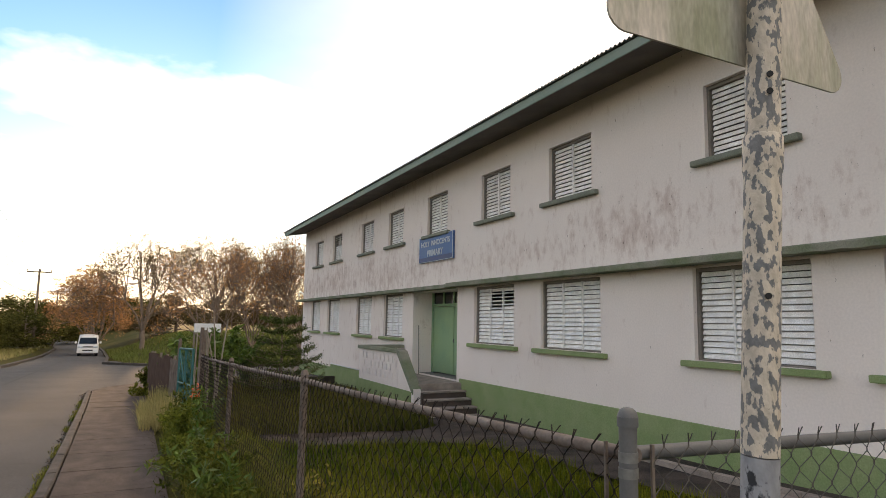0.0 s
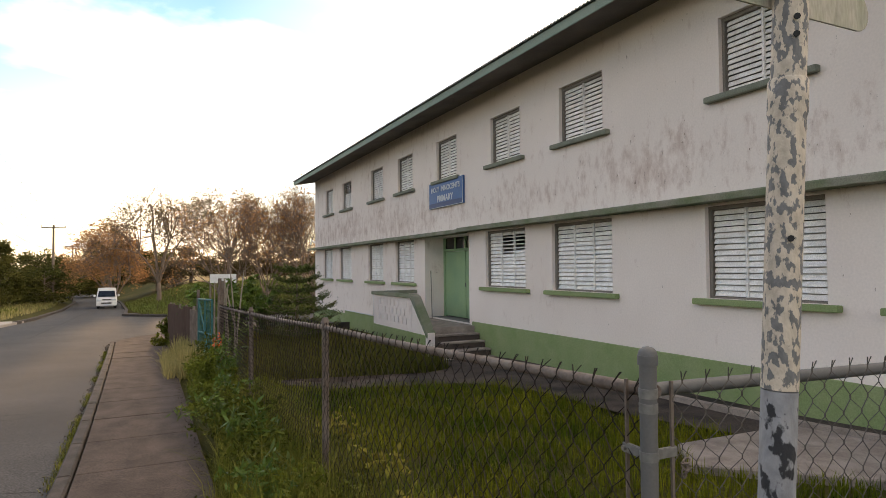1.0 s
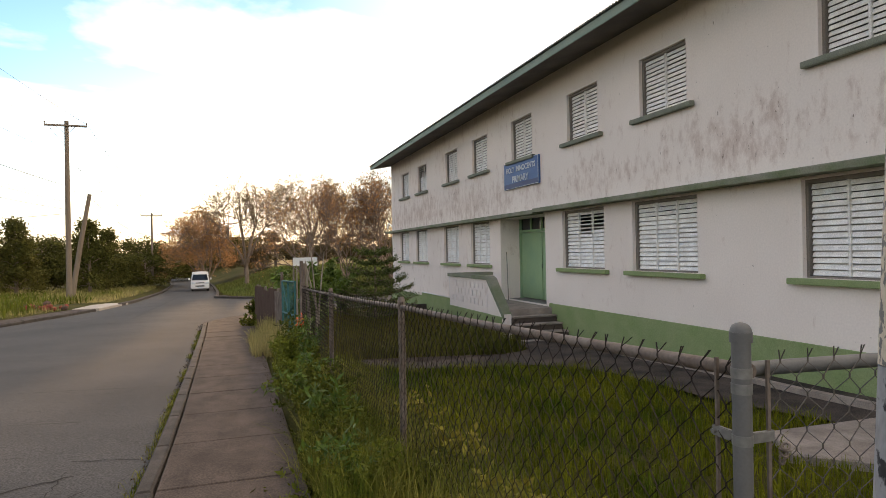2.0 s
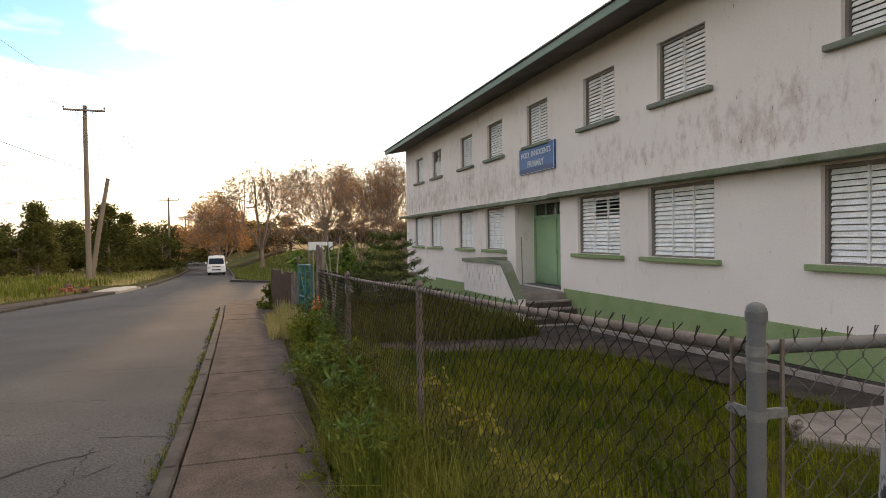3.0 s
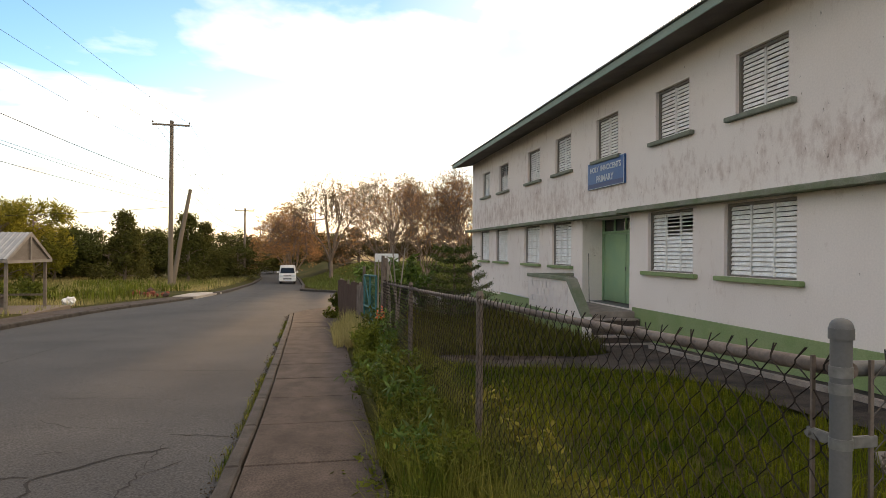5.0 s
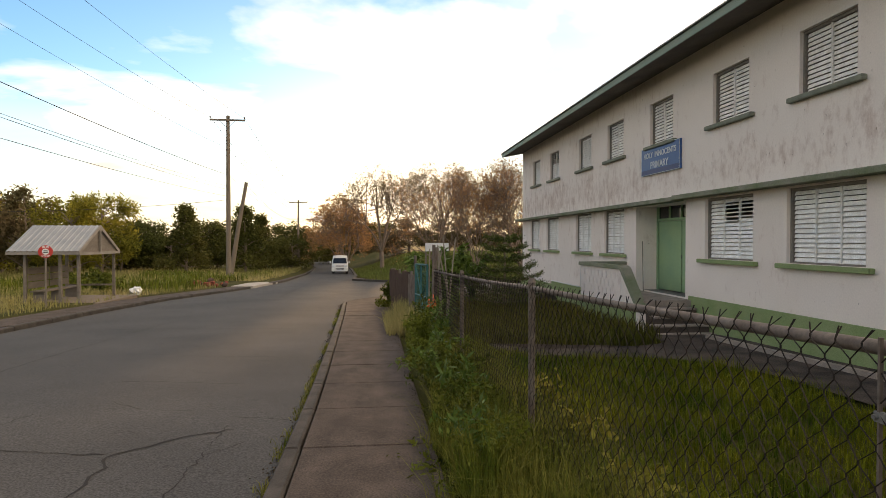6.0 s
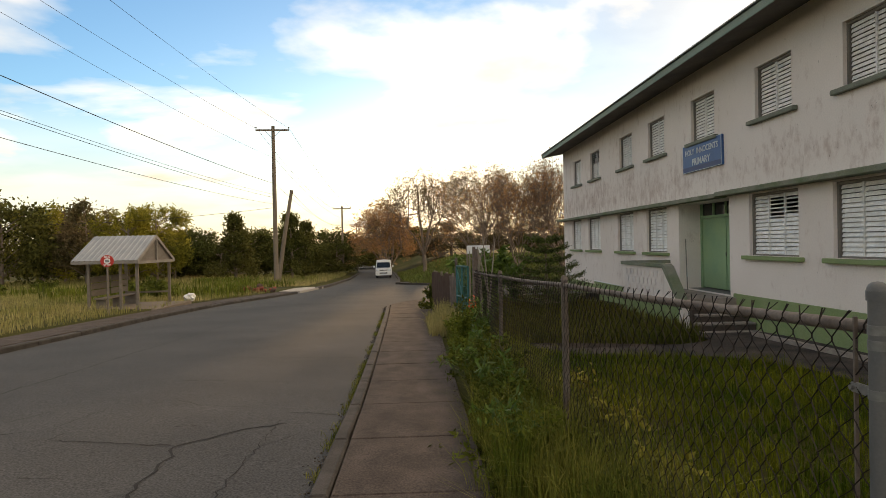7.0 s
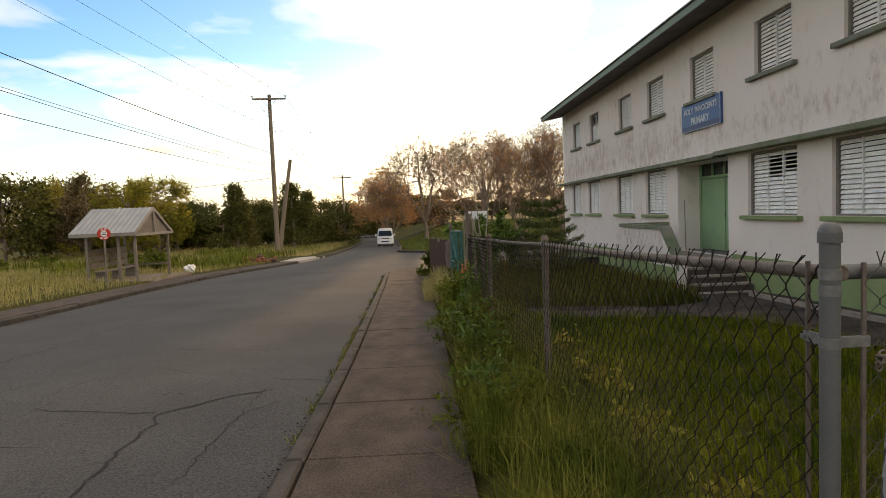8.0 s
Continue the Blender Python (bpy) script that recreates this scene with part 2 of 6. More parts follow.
M_POLE = material("utility_wood", (0.15, 0.115, 0.085), (0.21, 0.17, 0.13), 1.5, 0.9, bump=0.6, stretch=(4, 4, 0.3))
M_WOOD = material("grey_planks", (0.15, 0.122, 0.10), (0.21, 0.175, 0.145), 2, 0.85, bump=0.5, stretch=(1, 1, 5))
M_WHITE = material("white_paint", (0.72, 0.72, 0.71), (0.6, 0.59, 0.57), 1.5, 0.4, bump=0.05)
M_BLUE = material("sign_blue", (0.03, 0.09, 0.25), (0.05, 0.12, 0.29), 2, 0.45, bump=0.05)
M_LETTER = material("sign_letter", (0.62, 0.66, 0.70), None, 4, 0.5, bump=0)
M_RED = material("sign_red", (0.45, 0.03, 0.025), (0.38, 0.04, 0.03), 5, 0.45, bump=0.05)
M_TEAL = material("teal_paint", (0.022, 0.105, 0.105), (0.045, 0.14, 0.135), 6, 0.6)
M_RUSTPAINT = material("rusted_sheet", (0.055, 0.03, 0.022), (0.10, 0.065, 0.05), 3, 0.85)
M_BLACK = material("black_rubber", (0.02, 0.02, 0.02), None, 5, 0.8)
M_GLASS = material("dark_glass", (0.02, 0.025, 0.03), None, 2, 0.08, spec=0.6, bump=0)
M_CABLE = material("cable_black", (0.03, 0.03, 0.03), None, 5, 0.7, bump=0)
M_FLOWER = material("red_flower", (0.7, 0.09, 0.03), (0.6, 0.14, 0.04), 20, 0.6, bump=0, island=0.3)


# ---------------------------------------------------------------- mesh helpers
def part(name, bm, mat, parent=None, label=""):
    me = bpy.data.meshes.new(name)
    bm.to_mesh(me)
    bm.free()
    me.materials.append(mat)
    ob = new(name, me)
    ob.parent = parent
    return tagged(ob, label)


def empty(name, label, category, group="", kind="", at=(0, 0, 0)):
    ob = new(name)
    ob.location = at
    return tagged(ob, label, category, group, kind)


def box(bm, x0, x1, y0, y1, z0, z1, bevel=0.0):
    got = bmesh.ops.create_cube(bm, size=1)
    bmesh.ops.transform(bm, matrix=Matrix.Translation(((x0 + x1) / 2, (y0 + y1) / 2, (z0 + z1) / 2)) @ Matrix.Diagonal((x1 - x0, y1 - y0, z1 - z0, 1)), verts=got["verts"])
    if bevel:
        edges = list({e for v in got["verts"] for e in v.link_edges})
        bmesh.ops.bevel(bm, geom=edges, offset=bevel, segments=2, affect="EDGES")
    return bm


def tube(bm, pts, radii, n=8, cap=True):
    """A round bar through pts."""
    pts = [Vector(p) for p in pts]
    if isinstance(radii, (int, float)):
        radii = [radii] * len(pts)
    rings = []
    for i, p in enumerate(pts):
        d = (pts[min(i + 1, len(pts) - 1)] - pts[max(i - 1, 0)]).normalized()
        u = d.orthogonal().normalized() if abs(d.z) > 0.95 else d.cross(Vector((0, 0, 1))).normalized()
        v = d.cross(u)
        rings.append([bm.verts.new(p + (u * math.cos(a) + v * math.sin(a)) * radii[i]) for a in [2 * math.pi * k / n for k in range(n)]])
    for a, b in zip(rings, rings[1:]):
        for k in range(n):
            f = bm.faces.new((a[k], a[(k + 1) % n], b[(k + 1) % n], b[k]))
            f.smooth = n > 5
    if cap:
        bm.faces.new([bm.verts.new(v.co) for v in rings[0][::-1]])
        bm.faces.new([bm.verts.new(v.co) for v in rings[-1]])
    return bm


def from_arrays(name, verts, faces, mat, parent=None, smooth=False):
    me = bpy.data.meshes.new(name)
    me.from_pydata(verts, [], faces)
    me.materials.append(mat)
    if smooth:
        me.polygons.foreach_set("use_smooth", [True] * len(me.polygons))
    ob = new(name, me)
    ob.parent = parent
    return ob


# ---------------------------------------------------------------- the lie of the land
def base(y):
    if y < -20:
        return 0.6
    return -0.03 * y if y < 60 else -1.8 - 0.9 * (1 - math.exp(-(y - 60) / 30))


def bend(table, y):
    return float(np.interp(y, [a for a, b in table], [b for a, b in table]))


KERB_R = [(-40, 1.1), (-10, 0.53), (4, 0.255), (7.3, 0.235), (12, 0.14), (18, 0.0), (22.0, -0.13)]
ROAD_R = KERB_R + [(42, -0.5), (61, -0.98), (80, -2.0), (100, -3.6), (125, -8), (150, -16)]
ROAD_L = [(-40, -6.6), (8, -7.2), (20, -7.5), (26, -7.3), (31, -6.5), (36, -5.8), (45, -5.4), (65, -6.0), (88, -7.2), (105, -9), (125, -14), (150, -23)]
SIDE_LO = [(-0.13, 21.9), (0.05, 23.2), (0.5, 24.5), (1.3, 25.4), (3, 26.2), (40, 30)]
SIDE_HI = [(-1.0, 61), (0.5, 49), (2.2, 42.5), (5, 40), (40, 40)]


def smooth(a, b, v):
    s = min(max((v - a) / (b - a), 0), 1)
    return s * s * (3 - 2 * s)


def land(x, y):
    b = base(y)
    xl, xr = bend(ROAD_L, y), bend(ROAD_R, y)
    wave = 0.05 * noise.noise((x * 0.3, y * 0.3, 0))
    if x < xl - 1.25:
        return b + 0.02 + wave * smooth(0, 2, xl - 1.25 - x)
    if x < xl:
        return b - 0.25
    if x <= xr + 0.02:
        return b - 0.45
    if y < bend(SIDE_LO, x):
        if x < 1.5:
            return b - 0.25
        return b - 0.03 - 0.29 * smooth(1.9, 4.2, x) + wave
    if y < bend(SIDE_HI, x):
        return b - 0.45
    return b - 0.1 + 2.2 * smooth(0, 26, y - bend(SIDE_HI, x)) * smooth(0, 9, x - xr) + wave


def axis(lo, hi, step, far):
    mid = list(np.arange(lo, hi + 0.01, step))
    out, d = [], step
    v = hi
    while v < far:
        d *= 1.5
        v += d
        out.append(v)
    low, d, v = [], step, lo
    while v > -far:
        d *= 1.5
        v -= d
        low.append(v)
    return low[::-1] + mid + out


gx, gy = axis(-36, 26, 0.4, 2600), axis(-14, 112, 0.6, 2600)
verts = [(x, y, land(x, y)) for y in gy for x in gx]
nx = len(gx)
faces = [(j * nx + i, j * nx + i + 1, (j + 1) * nx + i + 1, (j + 1) * nx + i) for j in range(len(gy) - 1) for i in range(nx - 1)]
ground = tagged(from_arrays("ground", verts, faces, M_EARTH, None, True), "uneven grassy ground with dry patches", "ground", kind="structure")

# road with the mouth of the side road
ys = list(np.arange(-40, 150.1, 1.0))
verts, faces = [], []
for y in ys:
    a, b = bend(ROAD_L, y), bend(ROAD_R, y)
    verts += [(a + (b - a) * k / 8, y, base(y) - 0.12 + 0.05 * math.sin(math.pi * k / 8)) for k in range(9)]
for j in range(len(ys) - 1):
    faces += [(j * 9 + k, j * 9 + k + 1, j * 9 + 10 + k, j * 9 + 9 + k) for k in range(8)]
o = len(verts)
xs = [-0.13 + (41.1 - 0.13) * (i / 40) ** 2 for i in range(41)]
for x in xs:
    lo, hi = bend(SIDE_LO, x), bend(SIDE_HI, x)
    for k in range(13):
        y = lo + (hi - lo) * k / 12
        verts.append((x if x > 0 else bend(ROAD_R, y) - 0.15, y, base(y) - 0.124))
for i in range(40):
    faces += [(o + i * 13 + k, o + (i + 1) * 13 + k, o + (i + 1) * 13 + k + 1, o + i * 13 + k + 1) for k in range(12)]
road = tagged(from_arrays("road", verts, faces, M_ROAD), "worn grey asphalt road with fine cracks", "road", kind="structure")

# ---------------------------------------------------------------- school building
WX = 9.1            # outer face of the long wall
Y0, Y1 = -9.0, 33.2
DEPTH = 8.6
WALL_T = 0.22
UP_Z, LO_Z = (4.30, 5.53), (1.08, 2.56)
UP_Y = [(-5.2, -3.8), (-2.0, -0.6), (2.6, 4.0), (5.63, 7.03), (9.80, 11.22), (12.81, 14.22), (16.21, 17.60), (19.55, 20.93), (22.52, 23.93), (26.59, 27.98), (29.62, 31.0)]
LO_Y = [(-4.0, -2.0), (-0.4, 1.55), (2.55, 4.5), (5.40, 7.36), (9.58, 11.55), (12.63, 14.55), (19.45, 21.2), (22.5, 24.28), (26.62, 28.5), (29.75, 31.45)]
DOOR_Y = (15.5, 18.55)

school = empty("school_building", "two-storey cream rendered school with louvred windows and green trim", "building", at=(WX, 12, -1))
school_inv = Matrix.Translation((-WX, -12, 1))


def of_school(ob):
    ob.parent = school
    ob.matrix_parent_inverse = school_inv
    return ob


def wall_with_openings(x0, x1, y0, y1, z0, z1, holes):
    """A thick wall along y with real holes (ya, yb, za, zb)."""
    yc = sorted({y0, y1, *[h[0] for h in holes], *[h[1] for h in holes]})
    zc = sorted({z0, z1, *[h[2] for h in holes], *[h[3] for h in holes]})
    bm = bmesh.new()
    solid = lambda i, j: 0 <= i < len(yc) - 1 and 0 <= j < len(zc) - 1 and not any(h[0] <= (yc[i] + yc[i + 1]) / 2 <= h[1] and h[2] <= (zc[j] + zc[j + 1]) / 2 <= h[3] for h in holes)
    quad = lambda *p: bm.faces.new([bm.verts.new(q) for q in p])
    for i in range(len(yc) - 1):
        for j in range(len(zc) - 1):
            if not solid(i, j):
                continue
            a, b, c, d = yc[i], yc[i + 1], zc[j], zc[j + 1]
            quad((x0, b, c), (x0, a, c), (x0, a, d), (x0, b, d))
            quad((x1, a, c), (x1, b, c), (x1, b, d), (x1, a, d))
            if not solid(i - 1, j):
                quad((x0, a, c), (x1, a, c), (x1, a, d), (x0, a, d))
            if not solid(i + 1, j):
                quad((x1, b, c), (x0, b, c), (x0, b, d), (x1, b, d))
            if not solid(i, j - 1):
                quad((x0, a, c), (x0, b, c), (x1, b, c), (x1, a, c))
            if not solid(i, j + 1):
                quad((x0, b, d), (x0, a, d), (x1, a, d), (x1, b, d))
    bmesh.ops.remove_doubles(bm, verts=bm.verts, dist=0.0005)
    return bm


holes = [(a, b, *UP_Z) for a, b in UP_Y] + [(a, b, *LO_Z) for a, b in LO_Y] + [(*DOOR_Y, 0.0, 2.56)]
of_school(part("wall", wall_with_openings(WX, WX + WALL_T, Y0, Y1, -2.2, 6.345, holes), M_WALL, None, "stained cream front wall with flaking paint"))
for ya, yb, yy in ((Y1 - 0.2, Y1, Y1 - 0.02), (Y0, Y0 + 0.2, Y0 + 0.02)):
    bm = bmesh.new()
    box(bm, WX + WALL_T, WX + DEPTH, ya, yb, -2.2, 6.3)
    bm.faces.new([bm.verts.new(q) for q in ((WX + 0.1, yy, 6.3), (WX + DEPTH, yy, 6.3), (WX + DEPTH / 2, yy, 7.05))])
    of_school(part("end_wall", bm, M_WALL, None))
bm = bmesh.new()
box(bm, WX + DEPTH - 0.2, WX + DEPTH, Y0 + 0.2, Y1 - 0.2, -2.2, 6.3)
of_school(part("back_wall", bm, M_WALL, None))
for za, zb in ((-0.2, 0.0), (2.75, 2.95), (6.0, 6.1)):
    bm = bmesh.new()
    box(bm, WX + WALL_T, WX + DEPTH - 0.2, Y0 + 0.2, Y1 - 0.2, za, zb)
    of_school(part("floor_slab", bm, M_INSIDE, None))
# door recess
bm = bmesh.new()
box(bm, WX + WALL_T, WX + 0.98, DOOR_Y[0] - 0.15, DOOR_Y[0] - 0.002, 0.0, 2.7)
box(bm, WX + WALL_T, WX + 0.98, DOOR_Y[1] + 0.002, DOOR_Y[1] + 0.15, 0.0, 2.7)
box(bm, WX + WALL_T, WX + 0.98, DOOR_Y[0], DOOR_Y[1], 2.56, 2.7)
of_school(part("door_recess", bm, M_WALL, None))


def ledge_profile(name, y0, y1, jog):
    """The concrete ledge between the storeys, with a drip edge."""
    bm = bmesh.new()
    n, prev = int((y1 - y0) / 0.12), None
    for i in range(n + 1):
        y = y0 + (y1 - y0) * i / n
        a, b = 0.018 * noise.noise((y * 2.3, 1, 0)), 0.014 * noise.noise((y * 5.1, 7, 0))
        ring = [bm.verts.new((x, y, z + jog)) for x, z in ((WX - 0.002, 2.60), (WX - 0.31 + a, 2.615), (WX - 0.34 + a, 2.60 + b), (WX - 0.345 + a, 2.69 + b), (WX - 0.325 + a, 2.71), (WX - 0.002, 2.735))]
        if prev:
            for k in range(6):
                bm.faces.new((prev[k], prev[(k + 1) % 6], ring[(k + 1) % 6], ring[k]))
        else:
            bm.faces.new(ring[::-1])
        prev = ring
    bm.faces.new(prev)
    bmesh.ops.recalc_face_normals(bm, faces=bm.faces)
    of_school(part(name, bm, M_LEDGE, None, "mossy green concrete ledge"))


ledge_profile("ledge", Y0, 15.6, 0.0)
ledge_profile("ledge", 15.603, Y1 + 0.35, -0.03)

# plinth: steps down with the ground
bm = bmesh.new()
box(bm, WX - 0.06, WX - 0.002, Y0, DOOR_Y[0] - 0.25, -2.2, 0.10, 0.008)
of_school(part("plinth", bm, M_GREEN, None, "green painted plinth band"))
bm = bmesh.new()
box(bm, WX - 0.06, WX - 0.002, 18.6, 27.5, -2.2, -0.32, 0.008)
box(bm, WX - 0.06, WX - 0.002, 27.5, Y1 + 0.05, -2.2, -0.46, 0.008)
of_school(part("plinth", bm, M_GREEN, None, "green painted plinth band"))

# louvres: one slat mesh for each width
slat_mesh = {}


def slat(width, pitch):
    key = (round(width, 2), round(pitch, 3))
    if key not in slat_mesh:
        bm = bmesh.new()
        box(bm, -0.005, 0.005, -width / 2, width / 2, -pitch * 0.44, pitch * 0.44)
        me = bpy.data.meshes.new("slat")
        bm.to_mesh(me)
        bm.free()
        me.materials.append(M_LOUVRE)
        slat_mesh[key] = me
    return slat_mesh[key]


def make_window(ya, yb, za, zb, cols, rows, sill_mat, opened, label, over):
    win = new("window")
    win.location = (WX, (ya + yb) / 2, za)
    of_school(win)
    tagged(win, label)
    wy, h = yb - ya, zb - za
    bm = bmesh.new()
    t = 0.05
    box(bm, 0.08, 0.2, -wy / 2, -wy / 2 + t, 0, h)
    box(bm, 0.08, 0.2, wy / 2 - t, wy / 2, 0, h)
    box(bm, 0.082, 0.198, -wy / 2 + t, wy / 2 - t, h - 0.06, h)
    box(bm, 0.082, 0.198, -wy / 2 + t, wy / 2 - t, 0.0, 0.03)
    part("frame", bm, M_FRAME, win)
    bm = bmesh.new()
    box(bm, -0.12, -0.003, -wy / 2 - over, wy / 2 + over, -0.10, -0.004, 0.01)
    part("sill", bm, sill_mat, win)
    inner = wy - 2 * t
    cw = inner / cols
    for c in range(1, cols):
        bm = bmesh.new()
        box(bm, 0.095, 0.145, -inner / 2 + c * cw - 0.018, -inner / 2 + c * cw + 0.018, 0.03, h - 0.06)
        part("mullion", bm, M_LOUVRE, win)
    pitch = (h - 0.09) / rows
    me = slat(cw - 0.04, pitch)
    for c in range(cols):
        for r in range(rows):
            ob = new("slat", me)
            ob.parent = win
            tilt = 20 + random.uniform(-4, 4)
            if (c, r) in opened:
                tilt = 66 + random.uniform(-5, 5)
            ob.matrix_basis = pose(0.13, -inner / 2 + (c + 0.5) * cw, 0.03 + (r + 0.5) * pitch, 0, tilt, 0)
    return win


for k, (a, b) in enumerate(UP_Y):
    opened = {(c, r) for c in range(2) for r in range(8, 13)} if k == 9 else set()
    make_window(a, b, *UP_Z, 2, 13, M_SILLUP, opened, "louvred window with half its slats open" if opened else "two-leaf louvred window with white slats", 0.22)
for k, (a, b) in enumerate(LO_Y):
    opened = {(c, r) for c in range(0, 2) for r in range(9, 14) if (c, r) != (0, 9)} if k == 5 else set()
    make_window(a, b, *LO_Z, 3, 15, M_GREEN, opened, "louvred window with some slats open" if opened else "three-leaf louvred window with white slats", 0.2)

# double door with a fanlight
door = new("door")
door.location = (WX + 0.70, DOOR_Y[0], 0.0)
of_school(door)
tagged(door, "pale green double door with fanlight")
DF = 0.09
dw = (DOOR_Y[1] - DOOR_Y[0] - 2 * DF) / 2
for k in range(2):
    bm = bmesh.new()
    box(bm, 0.0, 0.05, DF + k * dw + 0.014, DF + (k + 1) * dw - 0.014, 0.03, 2.11, 0.006)
    box(bm, -0.008, -0.001, DF + k * dw + 0.012, DF + k * dw + 0.05, 0.05, 2.1)
    part("leaf", bm, M_DOOR, door)
bm = bmesh.new()
box(bm, -0.03, 0.08, 0.0, DF, 0, 2.56)
box(bm, -0.03, 0.08, DF + 2 * dw, 2 * DF + 2 * dw, 0, 2.56)
box(bm, -0.028, 0.078, DF, DF + 2 * dw, 2.12, 2.2)
for s in range(1, 4):
    box(bm, -0.026, 0.076, DF + s * dw / 2 - 0.025, DF + s * dw / 2 + 0.025, 2.2, 2.56)
part("door_frame", bm, M_DOOR, door)
bm = bmesh.new()
box(bm, 0.02, 0.03, DF, DF + 2 * dw, 2.2, 2.56)
part("fanlight", bm, M_GLASS, door, "dark glass fanlight")
bm = bmesh.new()
tube(bm, [(-0.05, DF + dw - 0.07, 1.0), (-0.05, DF + dw - 0.07, 1.12)], 0.012)
part("handle", bm, M_STEEL, door)

# roof: corrugated sheets over sloped soffits
roof = new("roof")
roof.location = (WX, 12, 6.3)
of_school(roof)
tagged(roof, "low gabled corrugated metal roof")
EX, EZ, RX, RZ = 8.03, 6.05, WX + DEPTH / 2, 7.1
RY0, RY1 = Y0 - 0.4, Y1 + 0.45
n = int((RY1 - RY0) / 0.02)
verts, faces = [], []
for i in range(n + 1):
    y = RY0 + (RY1 - RY0) * i / n
    w = 0.022 * math.sin(2 * math.pi * y / 0.11)
    for x, z in ((EX - 0.06, EZ + 0.255), (RX, RZ + 0.28), (WX + DEPTH + 1.3, EZ + 0.255)):
        verts.append((x - WX, y - 12, z + w - 6.3))
for i in range(n):
    for k in (0, 1):
        faces.append((i * 3 + k, i * 3 + 3 + k, i * 3 + 4 + k, i * 3 + 1 + k))
ob = from_arrays("roof_sheet", verts, faces, M_TIN, roof)
sol = ob.modifiers.new("thick", "SOLIDIFY")
sol.thickness = 0.006
bm = bmesh.new()
box(bm, EX - WX, EX + 0.03 - WX, RY0 - 12, RY1 - 12, EZ + 0.05 - 6.3, EZ + 0.235 - 6.3, 0.006)
part("fascia", bm, M_FASCIA, roof, "grey-green fascia board")
bm = bmesh.new()
for x0, z0, x1, z1 in ((EX + 0.03, EZ + 0.07, RX, RZ), (WX + DEPTH + 1.25, EZ + 0.07, RX, RZ)):
    q = [(x0 - WX, RY0 - 12, z0 - 6.3), (x0 - WX, RY1 - 12, z0 - 6.3), (x1 - WX, RY1 - 12, z1 - 6.3), (x1 - WX, RY0 - 12, z1 - 6.3)]
    a = [bm.verts.new(p) for p in q]
    b = [bm.verts.new((p[0], p[1], p[2] + 0.16)) for p in q]
    bm.faces.new(a)
    bm.faces.new(b[::-1])
    for k in range(4):
        bm.faces.new((a[k], b[k], b[(k + 1) % 4], a[(k + 1) % 4]))
part("soffit", bm, M_SOFFIT, roof, "dark boarded soffit")
M_NAVY = material("sign_navy", (0.012, 0.03, 0.12), (0.02, 0.04, 0.14), 2, 0.45, bump=0.05)
bm = bmesh.new()
tube(bm, [(0.0 + WX - 0.03, 23.55, 0.55), (WX - 0.03, 23.55, -0.27), (WX - 0.09, 23.6, -0.295), (WX - 0.09, 27.3, -0.30)], 0.022, 8)
of_school(part("waste_pipe", bm, M_WHITE, None, "white plastic waste pipe"))
bm = bmesh.new()
tube(bm, [(WX + 0.05, Y1, 2.95), (WX + 0.02, Y1 + 0.35, 3.05), (WX, Y1 + 0.75, 3.15), (WX - 0.02, Y1 + 0.95, 3.05), (WX - 0.02, Y1 + 1.0, 2.9)], 0.035, 8)
of_school(part("lamp_bracket", bm, M_WHITE, None, "curved white lamp bracket"))
stick = empty("broom_stick", "dark wooden stick leaning in the doorway", "stick", at=(9.0, 17.8, 0.0))
bm = bmesh.new()
tube(bm, [(0, 0, 0.0), (0.2, 0.52, 1.5)], 0.014, 8)
part("shaft", bm, M_FRAME, stick)
# name board on the front wall
board = empty("name_board", "blue school name board with white lettering", "sign", at=(WX - 0.05, 16.87, 3.85))
bm = bmesh.new()
box(bm, -0.02, 0.046, -1.16, 1.16, -0.40, 0.40, 0.006)
part("panel", bm, M_BLUE, board)
bm = bmesh.new()
for a in (-1.16, 1.14):
    box(bm, -0.026, -0.021, a, a + 0.02, -0.40, 0.40)
for a in (-0.40, 0.385):
    box(bm, -0.026, -0.021, -1.14, 1.14, a, a + 0.015)
part("border", bm, M_LETTER, board)
bm = bmesh.new()
box(bm, -0.0245, -0.021, -1.138, 1.138, -0.383, -0.25)
part("lower_band", bm, M_NAVY, board, "dark navy lower band")


def lettering(name, text, size, m, mat, parent):
    cu = bpy.data.curves.new(name, "FONT")
    cu.body, cu.size, cu.extrude, cu.offset, cu.align_x, cu.align_y = text, size, 0.003, size * 0.022, "CENTER", "CENTER"
    tmp = new(name + "_curve", cu)
    bpy.context.view_layer.update()
    me = bpy.data.meshes.new_from_object(tmp.evaluated_get(bpy.context.evaluated_depsgraph_get()))
    bpy.data.objects.remove(tmp)
    me.name = name
    me.materials.clear()
    me.materials.append(mat)
    whole = bmesh.new()
    whole.from_mesh(me)
    bmesh.ops.remove_doubles(whole, verts=whole.verts, dist=1e-5)
    left = set(whole.faces)
    while left:
        todo, piece = [left.pop()], []
        while todo:
            f = todo.pop()
            piece.append(f)
            for e in f.edges:
                for g in e.link_faces:
                    if g in left:
                        left.discard(g)
                        todo.append(g)
        one = bmesh.new()
        for f in piece:
            one.faces.new([one.verts.new(v.co) for v in f.verts])
        bmesh.ops.remove_doubles(one, verts=one.verts, dist=1e-5)
        ob = part(name, one, mat, parent)
        ob.matrix_basis = m
    whole.free()


